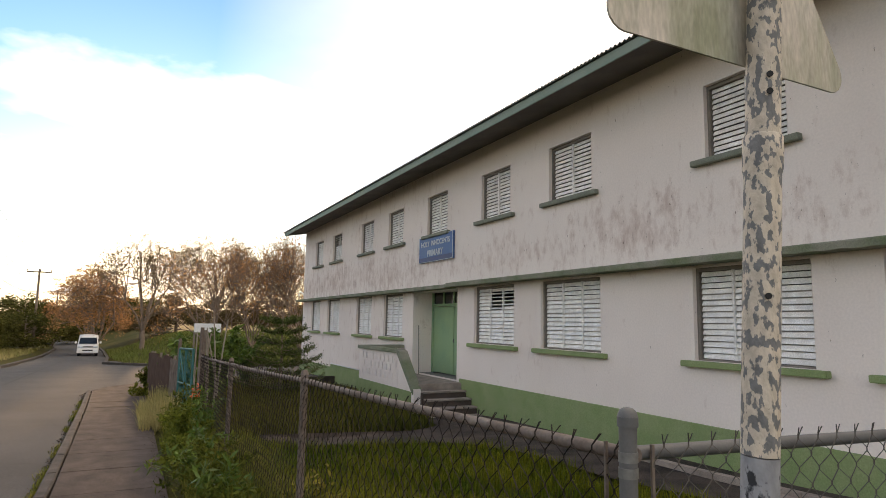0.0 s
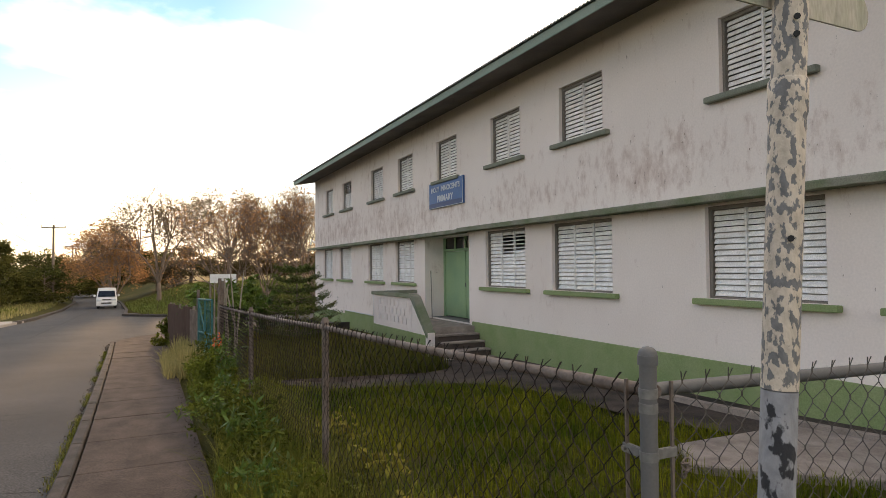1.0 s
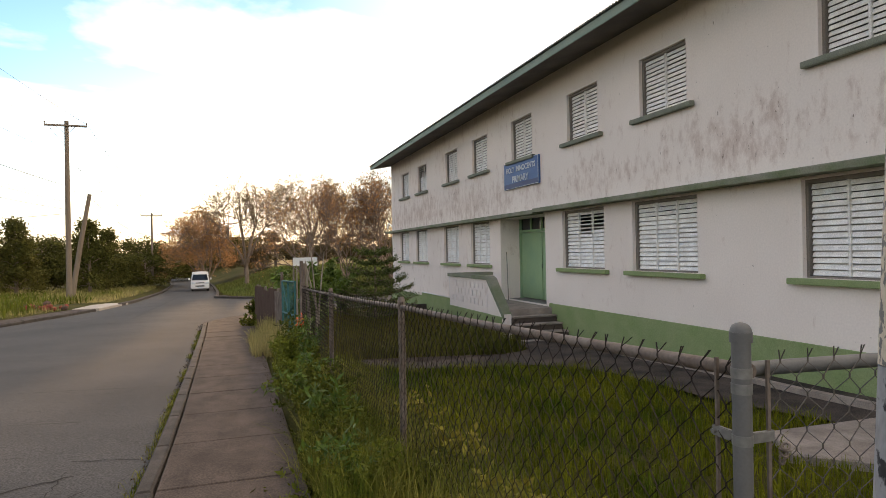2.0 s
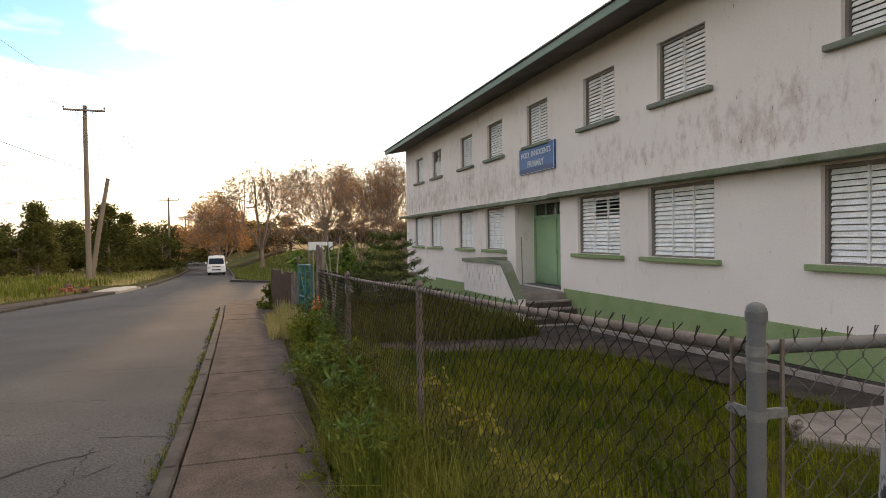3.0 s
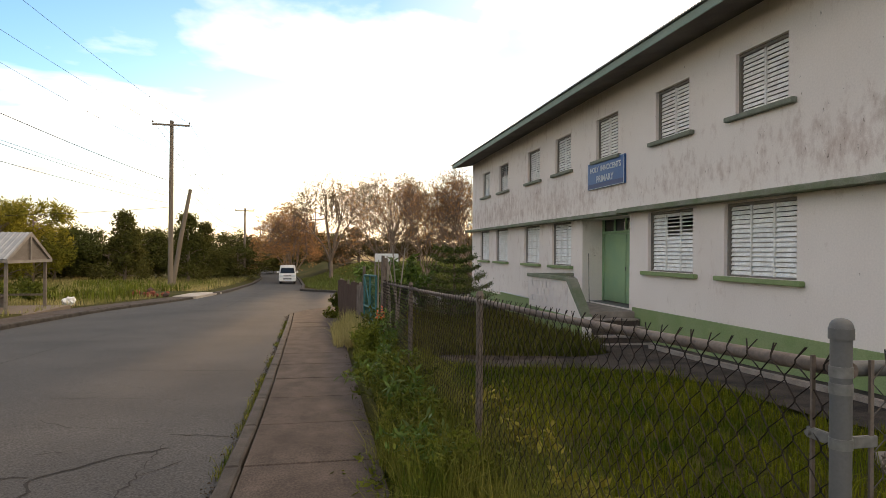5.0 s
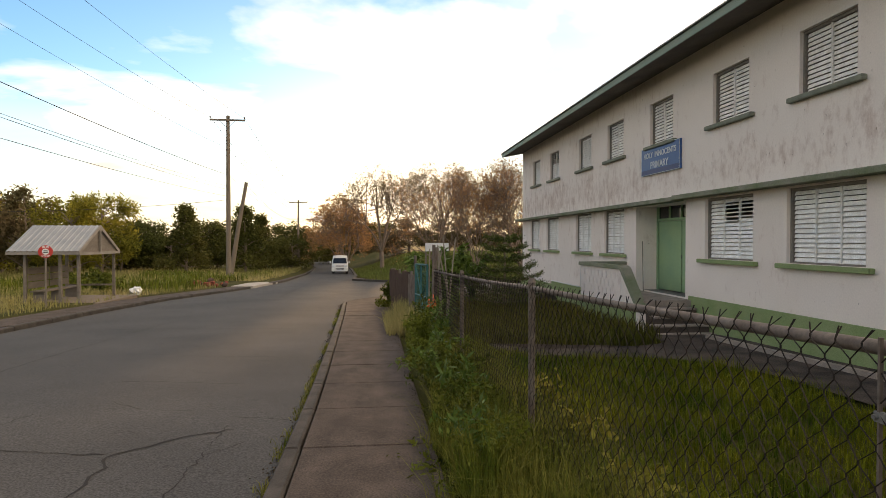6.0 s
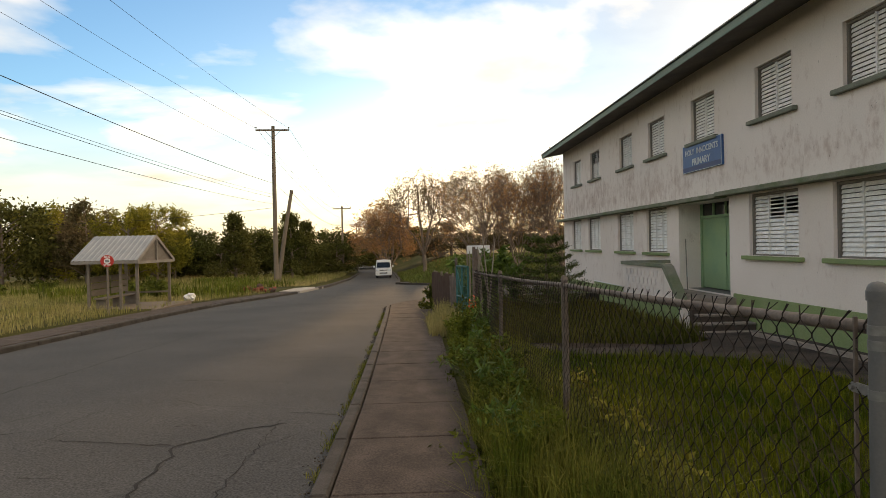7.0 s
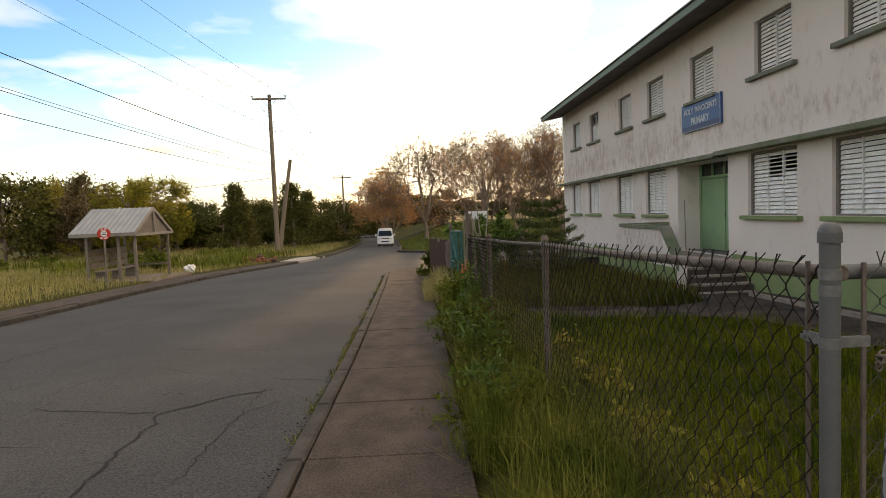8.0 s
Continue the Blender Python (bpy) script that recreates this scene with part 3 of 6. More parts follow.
FACE_W = pose(0, 0, 0, 90, 0, -90)     # text that reads from the road
lettering("letter", "HOLY  INNOCENTS", 0.222, Matrix.Translation((-0.028, 0.0, 0.16)) @ FACE_W, M_LETTER, board)
lettering("letter", "PRIMARY", 0.27, Matrix.Translation((-0.028, 0.0, -0.14)) @ FACE_W, M_LETTER, board)

# landing and treads take a paler concrete, the step bodies a much darker one
M_TREAD = material("pale_mottled_concrete", (0.36, 0.30, 0.255), (0.19, 0.155, 0.13), 4, 0.9, bump=0.5)
M_RISER = material("dark_riser", (0.055, 0.04, 0.033), (0.10, 0.075, 0.06), 4, 0.9, bump=0.5)
# ---------------------------------------------------------------- entrance steps
SX = 7.62
stair = empty("entrance_steps", "worn concrete entrance steps with a perforated green-capped balustrade", "steps", at=(8.3, 15, -0.8))
stair_inv = Matrix.Translation((-8.3, -15, 0.8))


def of_stair(ob):
    ob.parent, ob.matrix_parent_inverse = stair, stair_inv
    return ob


bm = bmesh.new()
box(bm, SX + 0.16, WX - 0.004, 15.1, 19.25, -1.5, 0.0, 0.015)
of_stair(part("landing", bm, M_TREAD))
for k in range(4):
    bm = bmesh.new()
    z = -0.17 * (k + 1) - 0.045
    box(bm, SX + 0.0 if k > 1 else SX + 0.16, WX - 0.064, 15.1 - 0.3 * (k + 1), 15.098 - 0.3 * k, -1.5, z, 0.02)
    step = of_stair(part("step", bm, M_RISER))
    bm = bmesh.new()
    box(bm, (SX + 0.0 if k > 1 else SX + 0.165), WX - 0.066, 15.08 - 0.3 * (k + 1), 15.094 - 0.3 * k, z + 0.003, z + 0.045, 0.012)
    of_stair(part("tread", bm, M_TREAD))
# balustrade with upright slots
slots = []
for i in range(9):
    for j in range(3):
        y = 16.55 + i * 0.31 + (0.15 if j % 2 else 0)
        if y < 19.1:
            slots.append((y, y + 0.05, -0.02 + j * 0.24, 0.17 + j * 0.24))
of_stair(part("balustrade", wall_with_openings(SX, SX + 0.19, 16.2, 19.4, -0.2, 0.74, slots), M_WALL))
bm = bmesh.new()
q = [(16.197, -0.9), (16.197, 0.74), (15.25, -0.16), (15.12, -0.9)]
for x in (SX + 0.01, SX + 0.13):
    f = bm.faces.new([bm.verts.new((x, y, z)) for y, z in q])
vs = list(bm.verts)
for k in range(4):
    bm.faces.new((vs[k], vs[(k + 1) % 4], vs[4 + (k + 1) % 4], vs[4 + k]))
box(bm, SX - 0.03, SX + 0.17, 14.98, 15.16, -1.4, -0.12, 0.01)
of_stair(part("sloped_wing", bm, M_WALL))
bm = bmesh.new()
box(bm, SX - 0.06, SX + 0.2, 16.15, 19.46, 0.745, 0.85, 0.01)
box(bm, SX + 0.2, WX - 0.005, 19.2, 19.46, 0.745, 0.85, 0.01)
q = [(16.15, 0.745), (16.15, 0.85), (15.98, 0.80), (15.02, -0.14), (15.02, -0.26)]
a = [bm.verts.new((SX - 0.06, y, z)) for y, z in q]
b = [bm.verts.new((SX + 0.2, y, z)) for y, z in q]
bm.faces.new(a)
bm.faces.new(b[::-1])
for k in range(5):
    bm.faces.new((a[k], b[k], b[(k + 1) % 5], a[(k + 1) % 5]))
of_stair(part("cap", bm, M_LEDGE, None, "mossy green cap"))
bm = bmesh.new()
box(bm, SX - 0.03, SX + 0.15, 15.2, 19.43, -1.5, -0.205, 0.01)
of_stair(part("balustrade_base", bm, M_GREEN))
bm = bmesh.new()
box(bm, SX + 0.2, WX - 0.005, 19.26, 19.40, -1.5, 0.74, 0.01)
of_stair(part("side_wall", bm, M_WALL))

# ---------------------------------------------------------------- fence along the pavement
F_POST = (2.21, 1.56)
FENCE = [(2.21, 1.56), (2.15, 4.85), (2.07, 8.05), (2.10, 11.9)]
RAIL_Z = lambda y: 1.275 - 0.031 * (y - 1.56)


def chain_link(name, p, q, za, zb, drop_p, drop_q, barb=0.048, w=0.046, pit=0.100, mat=M_RUST, r=0.0023):
    """Woven wire between two points: zigzag wires, each hooked into the next."""
    p, q = Vector((*p, 0)), Vector((*q, 0))
    run = (q - p).length
    d = (q - p) / run
    side = Vector((-d.y, d.x, 0))
    verts, faces = [], []
    for i in range(int(run / w)):
        top, low = za + (zb - za) * i * w / run, drop_p + (drop_q - drop_p) * i * w / run
        m = int((top + barb - low) / (pit / 2))
        ring = []
        for k in range(m + 1):
            s = i * w + (w if (m - 1 - k + i) % 2 == 0 else 0)
            if k == m:
                s = (i * w if i % 2 else i * w + w) + (0.007 if i % 2 else -0.007) + random.uniform(-0.004, 0.004)
            bow = 0.012 * math.sin(2.2 * s + 1.1 * k * pit) + (0.004 if k % 2 else -0.004)
            bent = random.uniform(-0.016, 0.006) if k == m else 0.0
            c = p + d * (s + bent + random.uniform(-0.002, 0.002)) + side * (bow + bent) + Vector((0, 0, top + barb - (m - k) * pit / 2 - (0.012 if k == m else 0)))
            ring += [c] if k in (0, m) else [c - Vector((0, 0, 0.005)), c + Vector((0, 0, 0.005))]
        for k, c in enumerate(ring):
            o = len(verts)
            verts += [tuple(c + side * r), tuple(c + d * r - side * r * 0.6), tuple(c - d * r - side * r * 0.6)]
            if k:
                faces += [(o - 3 + a, o - 3 + (a + 1) % 3, o + (a + 1) % 3, o + a) for a in range(3)]
    return from_arrays(name, verts, faces, mat)


def under(ob, top):
    ob.parent, ob.matrix_parent_inverse = top, Matrix.Translation(-top.location)
    return ob


fence = empty("chain_link_fence", "rusty chain-link fence with a pipe top rail", "fence", at=(2.2, 5, -0.2))
for (a, b) in zip(FENCE, FENCE[1:]):
    za, zb = RAIL_Z(a[1]), RAIL_Z(b[1])
    under(chain_link("wire_mesh", a, b, za + 0.005, zb + 0.005, base(a[1]) - 0.03, base(b[1]) - 0.03), fence)
    bm = bmesh.new()
    n = 8
    tube(bm, [(a[0] + (b[0] - a[0]) * k / n + 0.03, a[1] + (b[1] - a[1]) * k / n, za + (zb - za) * k / n - 0.012 * math.sin(math.pi * k / n)) for k in range(n + 1)], 0.0195, 10)
    under(part("rail", bm, M_OLDRAIL), fence)
for x, y in FENCE[1:3]:
    bm = bmesh.new()
    tube(bm, [(x + 0.03, y, base(y) - 0.4), (x + 0.03, y, RAIL_Z(y) + 0.04)], 0.028, 10)
    tube(bm, [(x + 0.03, y, RAIL_Z(y) + 0.04), (x + 0.03, y, RAIL_Z(y) + 0.075)], [0.033, 0.02], 10)
    under(part("post", bm, M_OLDRAIL), fence)

# corner post with its bands, cap and the stretcher bars
corner = empty("corner_post", "thick grey galvanised fence post with domed cap", "fence post", at=(F_POST[0], F_POST[1], -0.4))


def at_corner(bm):
    bmesh.ops.translate(bm, vec=(-F_POST[0], -F_POST[1], 0.4), verts=bm.verts)
    return bm


px, py = F_POST
bm = bmesh.new()
tube(bm, [(px, py, -0.4), (px, py, 1.375)], 0.0235, 20)
part("tube", at_corner(bm), M_STEEL, corner)
bm = bmesh.new()
tube(bm, [(px, py, 1.352), (px, py, 1.378)], 0.0275, 20)
tube(bm, [(px, py, z) for z in (1.378, 1.387, 1.395, 1.400, 1.402)], [0.0265, 0.0245, 0.020, 0.012, 0.003], 20)
part("cap", at_corner(bm), M_STEEL, corner)
for z in (1.275, 1.235, 1.105, 0.55):
    bm = bmesh.new()
    tube(bm, [(px, py, z - 0.013), (px, py, z + 0.013)], 0.0255, 20)
    if z < 1.2:
        box(bm, px - 0.006, px + 0.006, py + 0.022, py + 0.10, z - 0.014, z + 0.014, 0.002)
        box(bm, px + 0.022, px + 0.10, py - 0.006, py + 0.006, z - 0.014, z + 0.014, 0.002)
        tube(bm, [(px - 0.016, py + 0.088, z), (px + 0.016, py + 0.088, z)], 0.007, 6)
    part("band", at_corner(bm), M_BAND, corner)
for dx, dy in ((0.0, 0.085), (0.085, 0.0)):
    bm = bmesh.new()
    box(bm, px + dx - 0.005, px + dx + 0.005, py + dy - 0.0035, py + dy + 0.0035, -0.1, 1.30)
    part("stretcher_bar", at_corner(bm), M_OLDRAIL, corner)

chain = empty("fence_chain", "short rusty chain knotted on the cross fence", "chain", at=(px + 0.115, py, 1.06))
for k in range(5):
    bm = bmesh.new()
    turn = Matrix.Rotation(k * 1.3, 3, "Z") @ Matrix.Rotation(0.5 * k, 3, "X")
    ring = [turn @ Vector((0.009 * math.cos(a), 0.0, 0.013 * math.sin(a))) + Vector((0.003 * k, -0.012, 0.008 * (k - 2))) for a in [2 * math.pi * j / 12 for j in range(13)]]
    tube(bm, ring, 0.003, 6)
    part("link", bm, M_OLDRAIL, chain)

# the cross fence running off beside the yard
cross = empty("cross_fence", "chain-link fence with a pipe rail beside the corner post", "fence", at=(3.5, 1.5, -0.2))
under(chain_link("wire_mesh", (px + 0.085, py), (7.2, 1.2), 1.28, 1.24, -0.15, -0.3, 0.06, 0.042, 0.092, M_WIRE, 0.0018), cross)
bm = bmesh.new()
tube(bm, [(px + 0.04, py + 0.03, 1.275), (7.2, 1.23, 1.24)], 0.0195, 10)
under(part("rail", bm, M_STEEL), cross)
bm = bmesh.new()
tube(bm, [(7.2, 1.23, -0.6), (7.2, 1.23, 1.3)], 0.03, 10)
under(part("post", bm, M_STEEL), cross)

# peeling sign pole with a triangular plate seen from behind
M_PEEL = material("peeling_white_paint", (0.16, 0.158, 0.155), (0.52, 0.45, 0.36), 80, 0.75, bump=0.5, contrast=0.09, stretch=(1, 1, 0.6))
M_BARE = material("bare_pole_metal", (0.03, 0.03, 0.033), (0.25, 0.25, 0.26), 34, 0.7, bump=0.4, contrast=0.1, stretch=(1, 1, 0.6))
for m, lo, hi in ((M_PEEL, 0.46, 0.50), (M_BARE, 0.40, 0.44)):
    ramp = m.node_tree.nodes["Color Ramp"].color_ramp
    ramp.elements[0].position, ramp.elements[1].position = lo, hi
M_PLATE = material("weathered_plate", (0.56, 0.49, 0.42), (0.27, 0.27, 0.18), 5, 0.6, bump=0.1, contrast=0.35, stretch=(2.5, 2.5, 0.7))
pole = empty("road_sign", "leaning road sign with flaking white pole and weathered triangular plate", "road sign", at=(1.911, 1.04, -0.05))
pole.rotation_euler = (radians(1.7), radians(2.2), 0)
bm = bmesh.new()
tube(bm, [(0, 0, 1.46), (0, 0, 1.95)], 0.030, 24)
part("pole", bm, M_PEEL, pole)
bm = bmesh.new()
tube(bm, [(0, 0, -0.4), (0, 0, 1.458)], 0.0295, 24)
part("lower_pole", bm, M_BARE, pole, "bare grey lower pole with dark patches")
bm = bmesh.new()
tube(bm, [(0, 0, 1.93), (0, 0, 1.94), (0, 0, 1.995), (0, 0, 2.0)], [0.030, 0.0325, 0.0325, 0.030], 24)
part("joint_band", bm, M_PEEL, pole)
bm = bmesh.new()
tube(bm, [(0, 0, 1.95), (0, 0, 3.2)], 0.0285, 24)
part("upper_pole", bm, M_PEEL, pole)
bm = bmesh.new()
pts = []
for (cx, cz) in ((-0.27, 0.0), (0.27, 0.0), (0.0, 0.46)):
    start = {(-0.27, 0.0): 150, (0.27, 0.0): 270, (0.0, 0.46): 30}[(cx, cz)]
    for k in range(7):
        a = radians(start + 120 * k / 6)
        pts.append((cx + 0.036 * math.cos(a), cz + 0.036 * math.sin(a)))
fa = [bm.verts.new((x, 0.0, z)) for x, z in pts]
fb = [bm.verts.new((x, 0.004, z)) for x, z in pts]
bm.faces.new(fa)
bm.faces.new(fb[::-1])
for k in range(len(pts)):
    bm.faces.new((fa[k], fb[k], fb[(k + 1) % len(pts)], fa[(k + 1) % len(pts)]))
plate = part("plate", bm, M_PLATE, pole, "weathered cream triangular plate")
plate.matrix_basis = pose(-0.021, 0.033, 2.172, -1.7, -2.2, 0)
for z in (1.72, 2.07, 2.1, 2.24):
    bm = bmesh.new()
    tube(bm, [(-0.018, -0.0255, z), (-0.0195, -0.0275, z)], 0.0055, 8)
    part("bolt_hole", bm, M_BLACK, pole)

# ---------------------------------------------------------------- pavements and kerbs
pavement = tagged(new("pavement"), "stained concrete slab pavement with weedy joints", "pavement", kind="structure")
JOINTS = [5.35 + 1.3 * k for k in range(-8, 17)]
rng = random.Random(4)


def prism(bm, quad, top, low, bev=0.008):
    """A slab over a plan quad, its top following the slope of the street."""
    a = [bm.verts.new((x, y, base(y) + low)) for x, y in quad]
    b = [bm.verts.new((x, y, base(y) + top)) for x, y in quad]
    bm.faces.new(a[::-1])
    f = bm.faces.new(b)
    for k in range(4):
        bm.faces.new((a[k], a[(k + 1) % 4], b[(k + 1) % 4], b[k]))
    bmesh.ops.bevel(bm, geom=list(f.edges), offset=bev, segments=1, affect="EDGES")
    return bm


for y0, y1 in zip(JOINTS, JOINTS[1:]):
    y0, y1 = y0 + 0.008, y1 - 0.008
    if y1 > 22.4:
        break
    xa, xb = bend(KERB_R, y0), bend(KERB_R, y1)
    tilt = rng.uniform(-0.006, 0.004)
    part("slab", prism(bmesh.new(), [(xa + 0.15, y0), (1.47, y0), (1.47, y1), (xb + 0.15, y1)], tilt, -0.2), M_CONC, pavement)
    jit = rng.uniform(-0.012, 0.006)
    part("kerb", prism(bmesh.new(), [(xa, y0), (xa + 0.13 + jit, y0), (xb + 0.132 + rng.uniform(-0.012, 0.004), y1), (xb, y1)], 0.004 + tilt / 2, -0.32, 0.018), M_KERB, pavement)
# rounded corner into the side road
arc = [(-0.13, 22.25), (-0.02, 22.8), (0.2, 23.6), (0.6, 24.5), (1.3, 25.4), (2.2, 25.9), (3.2, 26.2), (6, 26.6), (10, 27)]
for (xa, ya), (xb, yb) in zip(arc, arc[1:]):
    d = Vector((xb - xa, yb - ya)).normalized()
    nx_, ny_ = d.y * 0.16, -d.x * 0.16
    part("kerb", prism(bmesh.new(), [(xa, ya), (xa + nx_, ya + ny_), (xb + nx_, yb + ny_), (xb, yb)], 0.004, -0.32, 0.015), M_KERB, pavement)
for k, (ya, yb, xa, xb, xc) in enumerate(((22.26, 22.9, 0.05, 0.14, 1.47), (22.91, 23.9, 0.15, 0.48, 1.47), (23.91, 24.6, 0.49, 0.8, 1.47), (24.61, 25.3, 0.82, 1.36, 1.6))):
    part("slab", prism(bmesh.new(), [(xa, ya), (xc, ya), (xc, yb), (xb, yb)], 0.0, -0.2), M_CONC, pavement)
# far pavement beside the bus shelter
ys = list(np.arange(-6, 36.1, 1.8))
for y0, y1 in zip(ys, ys[1:]):
    xa, xb = bend(ROAD_L, y0), bend(ROAD_L, y1)
    part("kerb", prism(bmesh.new(), [(xa - 0.18, y0), (xa, y0), (xb, y1 - 0.015), (xb - 0.18, y1 - 0.015)], 0.0 + rng.uniform(-0.015, 0.01), -0.32, 0.025), M_KERB, pavement)
    part("slab", prism(bmesh.new(), [(xa - 1.2, y0), (xa - 0.2, y0), (xb - 0.2, y1 - 0.015), (xb - 1.2, y1 - 0.015)], 0.004, -0.25), M_CONC, pavement)
ys = list(np.arange(41, 106, 3.2))
for y0, y1 in zip(ys, ys[1:]):
    xa, xb = bend(ROAD_L, y0), bend(ROAD_L, y1)
    part("kerb", prism(bmesh.new(), [(xa - 0.25, y0), (xa, y0), (xb, y1 - 0.02), (xb - 0.25, y1 - 0.02)], 0.05, -0.3, 0.02), M_KERB, pavement)
for y0, y1 in zip(ys[1:], ys[2:]):
    if y0 > 47:
        xa, xb = bend(ROAD_R, y0), bend(ROAD_R, y1)
        part("kerb", prism(bmesh.new(), [(xa, y0), (xa + 0.25, y0), (xb + 0.25, y1 - 0.02), (xb, y1 - 0.02)], 0.02, -0.3, 0.02), M_KERB, pavement)
isl = [(-0.7, 47), (0.6, 45), (2.2, 42.6), (3.6, 41), (5.2, 40.1), (8, 40), (14, 40)]
for (xa, ya), (xb, yb) in zip(isl, isl[1:]):
    part("kerb", prism(bmesh.new(), [(xa, ya), (xb, yb), (xb, yb + 0.25), (xa + 0.1, ya + 0.25)], 0.03, -0.3, 0.02), M_KERB, pavement)
# driveway apron
M_APRON = material("pale_concrete", (0.42, 0.37, 0.32), (0.30, 0.27, 0.24), 1.5, 0.9)
apron = part("driveway", prism(bmesh.new(), [(-10.5, 36.6), (-5.9, 36.2), (-5.5, 42.5), (-10.5, 42)], 0.0, -0.3), M_APRON)
tagged(apron, "pale concrete driveway apron beside the road", "driveway", kind="structure")

# cracks in the road
M_CRACK = material("crack_dirt", (0.022, 0.02, 0.018), None, 8, 0.95)


def crown(x, y):
    a, b = bend(ROAD_L, y), bend(ROAD_R, y)
    s = (x - a) / (b - a)
    return base(y) - 0.12 + 0.05 * math.sin(math.pi * min(max(s, 0), 1))


def crack(points, width, seed):
    r = random.Random(seed)
    bm = bmesh.new()
    prev = None
    for (xa, ya), (xb, yb) in zip(points, points[1:]):
        n = max(int(math.hypot(xb - xa, yb - ya) / 0.08), 2)
        for k in range(n):
            s = k / n
            x, y = xa + (xb - xa) * s + r.gauss(0, 0.016), ya + (yb - ya) * s + r.gauss(0, 0.016)
            w = 1.5 * width * r.uniform(0.35, 1.2)
            d = Vector((yb - ya, xa - xb)).normalized() * w / 2
            z = crown(x, y) + 0.004
            cur = [bm.verts.new((x + d.x, y + d.y, z)), bm.verts.new((x - d.x, y - d.y, z))]
            if prev:
                bm.faces.new((prev[0], cur[0], cur[1], prev[1]))
            prev = cur
    ob = part("crack", bm, M_CRACK, road)
    return ob


crack([(-1.0, 3.2), (-1.03, 3.94), (-1.08, 4.32), (-1.11, 4.85), (-1.14, 5.4), (-1.19, 5.6), (-1.01, 5.87), (-0.73, 6.16), (-0.3, 6.4)], 0.022, 1)
crack([(-2.5, 5.9), (-1.2, 5.62)], 0.012, 2)
crack([(-0.46, 4.0), (-0.47, 6.6)], 0.008, 3)
crack([(-0.5, 6.84), (0.2, 6.7)], 0.012, 4)
crack([(-2.32, 8.8), (-0.6, 8.5)], 0.010, 5)
crack([(-4.5, 7.6), (-4.4, 9.3), (-4.38, 12.07), (-4.2, 17)], 0.018, 6)
crack([(-2.1, 4.85), (-1.66, 4.8)], 0.010, 7)
crack([(-2.7, 6.4), (-2.55, 7.2)], 0.010, 8)
crack([(-7.0, 15.2), (0.0, 14.9)], 0.014, 9)
crack([(-7.2, 25.2), (-0.1, 24.8)], 0.03, 10)
crack([(-3.2, 20.2), (-0.3, 20.0)], 0.02, 11)
crack([(-2.2, 10.9), (0.0, 10.7)], 0.014, 12)
crack([(-3.0, 27), (-3.2, 40), (-3.6, 60)], 0.03, 13)
crack([(-2.0, 7.6), (-1.5, 7.2), (-0.9, 7.1)], 0.008, 14)
r = random.Random(77)
for k in range(26):
    x, y, ln = r.uniform(-6.2, -0.3), 3.5 + 15 * r.random() ** 1.5, r.uniform(0.15, 0.7)
    a = r.choice((0.1, -0.15, 0.05, 1.2, 0.7)) + r.gauss(0, 0.15)
    crack([(x, y), (x + ln * 0.5 * math.cos(a), y + ln * 0.5 * math.sin(a) + r.gauss(0, 0.03)), (x + ln * math.cos(a), y + ln * math.sin(a))], r.uniform(0.006, 0.012), 100 + k)

# yard path: dark asphalt along the building and across to the steps
verts, faces = [], []
PATH_EDGE = [(-8, 9.0 - 0.9), (3, 8.1), (5.9, 7.4), (7.1, 7.04), (9.1, 7.05), (10.3, 6.7), (10.9, 6.2), (11.25, 5.0), (11.5, 3.2), (12.2, 3.2), (12.4, 6.4), (12.7, 7.2), (14.6, 7.4)]
ys = list(np.arange(-8, 14.61, 0.2))
for y in ys:
    e = bend(PATH_EDGE, y)
    verts += [(e + (9.03 - e) * k / 6, y, land(e + (9.03 - e) * k / 6, y) + 0.05) for k in range(7)]
for j in range(len(ys) - 1):
    faces += [(j * 7 + k, j * 7 + k + 1, j * 7 + 8 + k, j * 7 + 7 + k) for k in range(6)]
tagged(from_arrays("yard_path", verts, faces, M_PATH), "dark worn asphalt path beside the building", "path", kind="structure")
bm = bmesh.new()
for y0, y1 in zip(np.arange(-6, 13.2, 1.6), np.arange(-4.4, 14.8, 1.6)):
    xa, xb = 8.35, 8.35
    q = [(xa, y0), (xa + 0.12, y0), (xb + 0.12, y1 - 0.01), (xb, y1 - 0.01)]
    a = [bm.verts.new((x, y, land(x, y) - 0.1)) for x, y in q]
    b = [bm.verts.new((x, y, land(x, y) + 0.13)) for x, y in q]
    bm.faces.new(b)
    for k in range(4):
        bm.faces.new((a[k], a[(k + 1) % 4], b[(k + 1) % 4], b[k]))
edging = tagged(part("path_edging", bm, M_TREAD), "low concrete edging along the path", "edging", kind="structure")


bm = bmesh.new()
q = [(5.9, 4.8), (7.4, 3.1), (8.3, 3.1), (8.3, 5.4), (6.4, 5.45)]
a = [bm.verts.new((x, y, land(x, y) - 0.1)) for x, y in q]
b = [bm.verts.new((x, y, land(x, y) + 0.09)) for x, y in q]
f = bm.faces.new(b)
for k in range(5):
    bm.faces.new((a[k], a[(k + 1) % 5], b[(k + 1) % 5], b[k]))
bmesh.ops.bevel(bm, geom=list(f.edges), offset=0.015, segments=1, affect="EDGES")
tagged(part("yard_slab", bm, M_TREAD), "stained concrete slab in the yard", "slab", kind="structure")

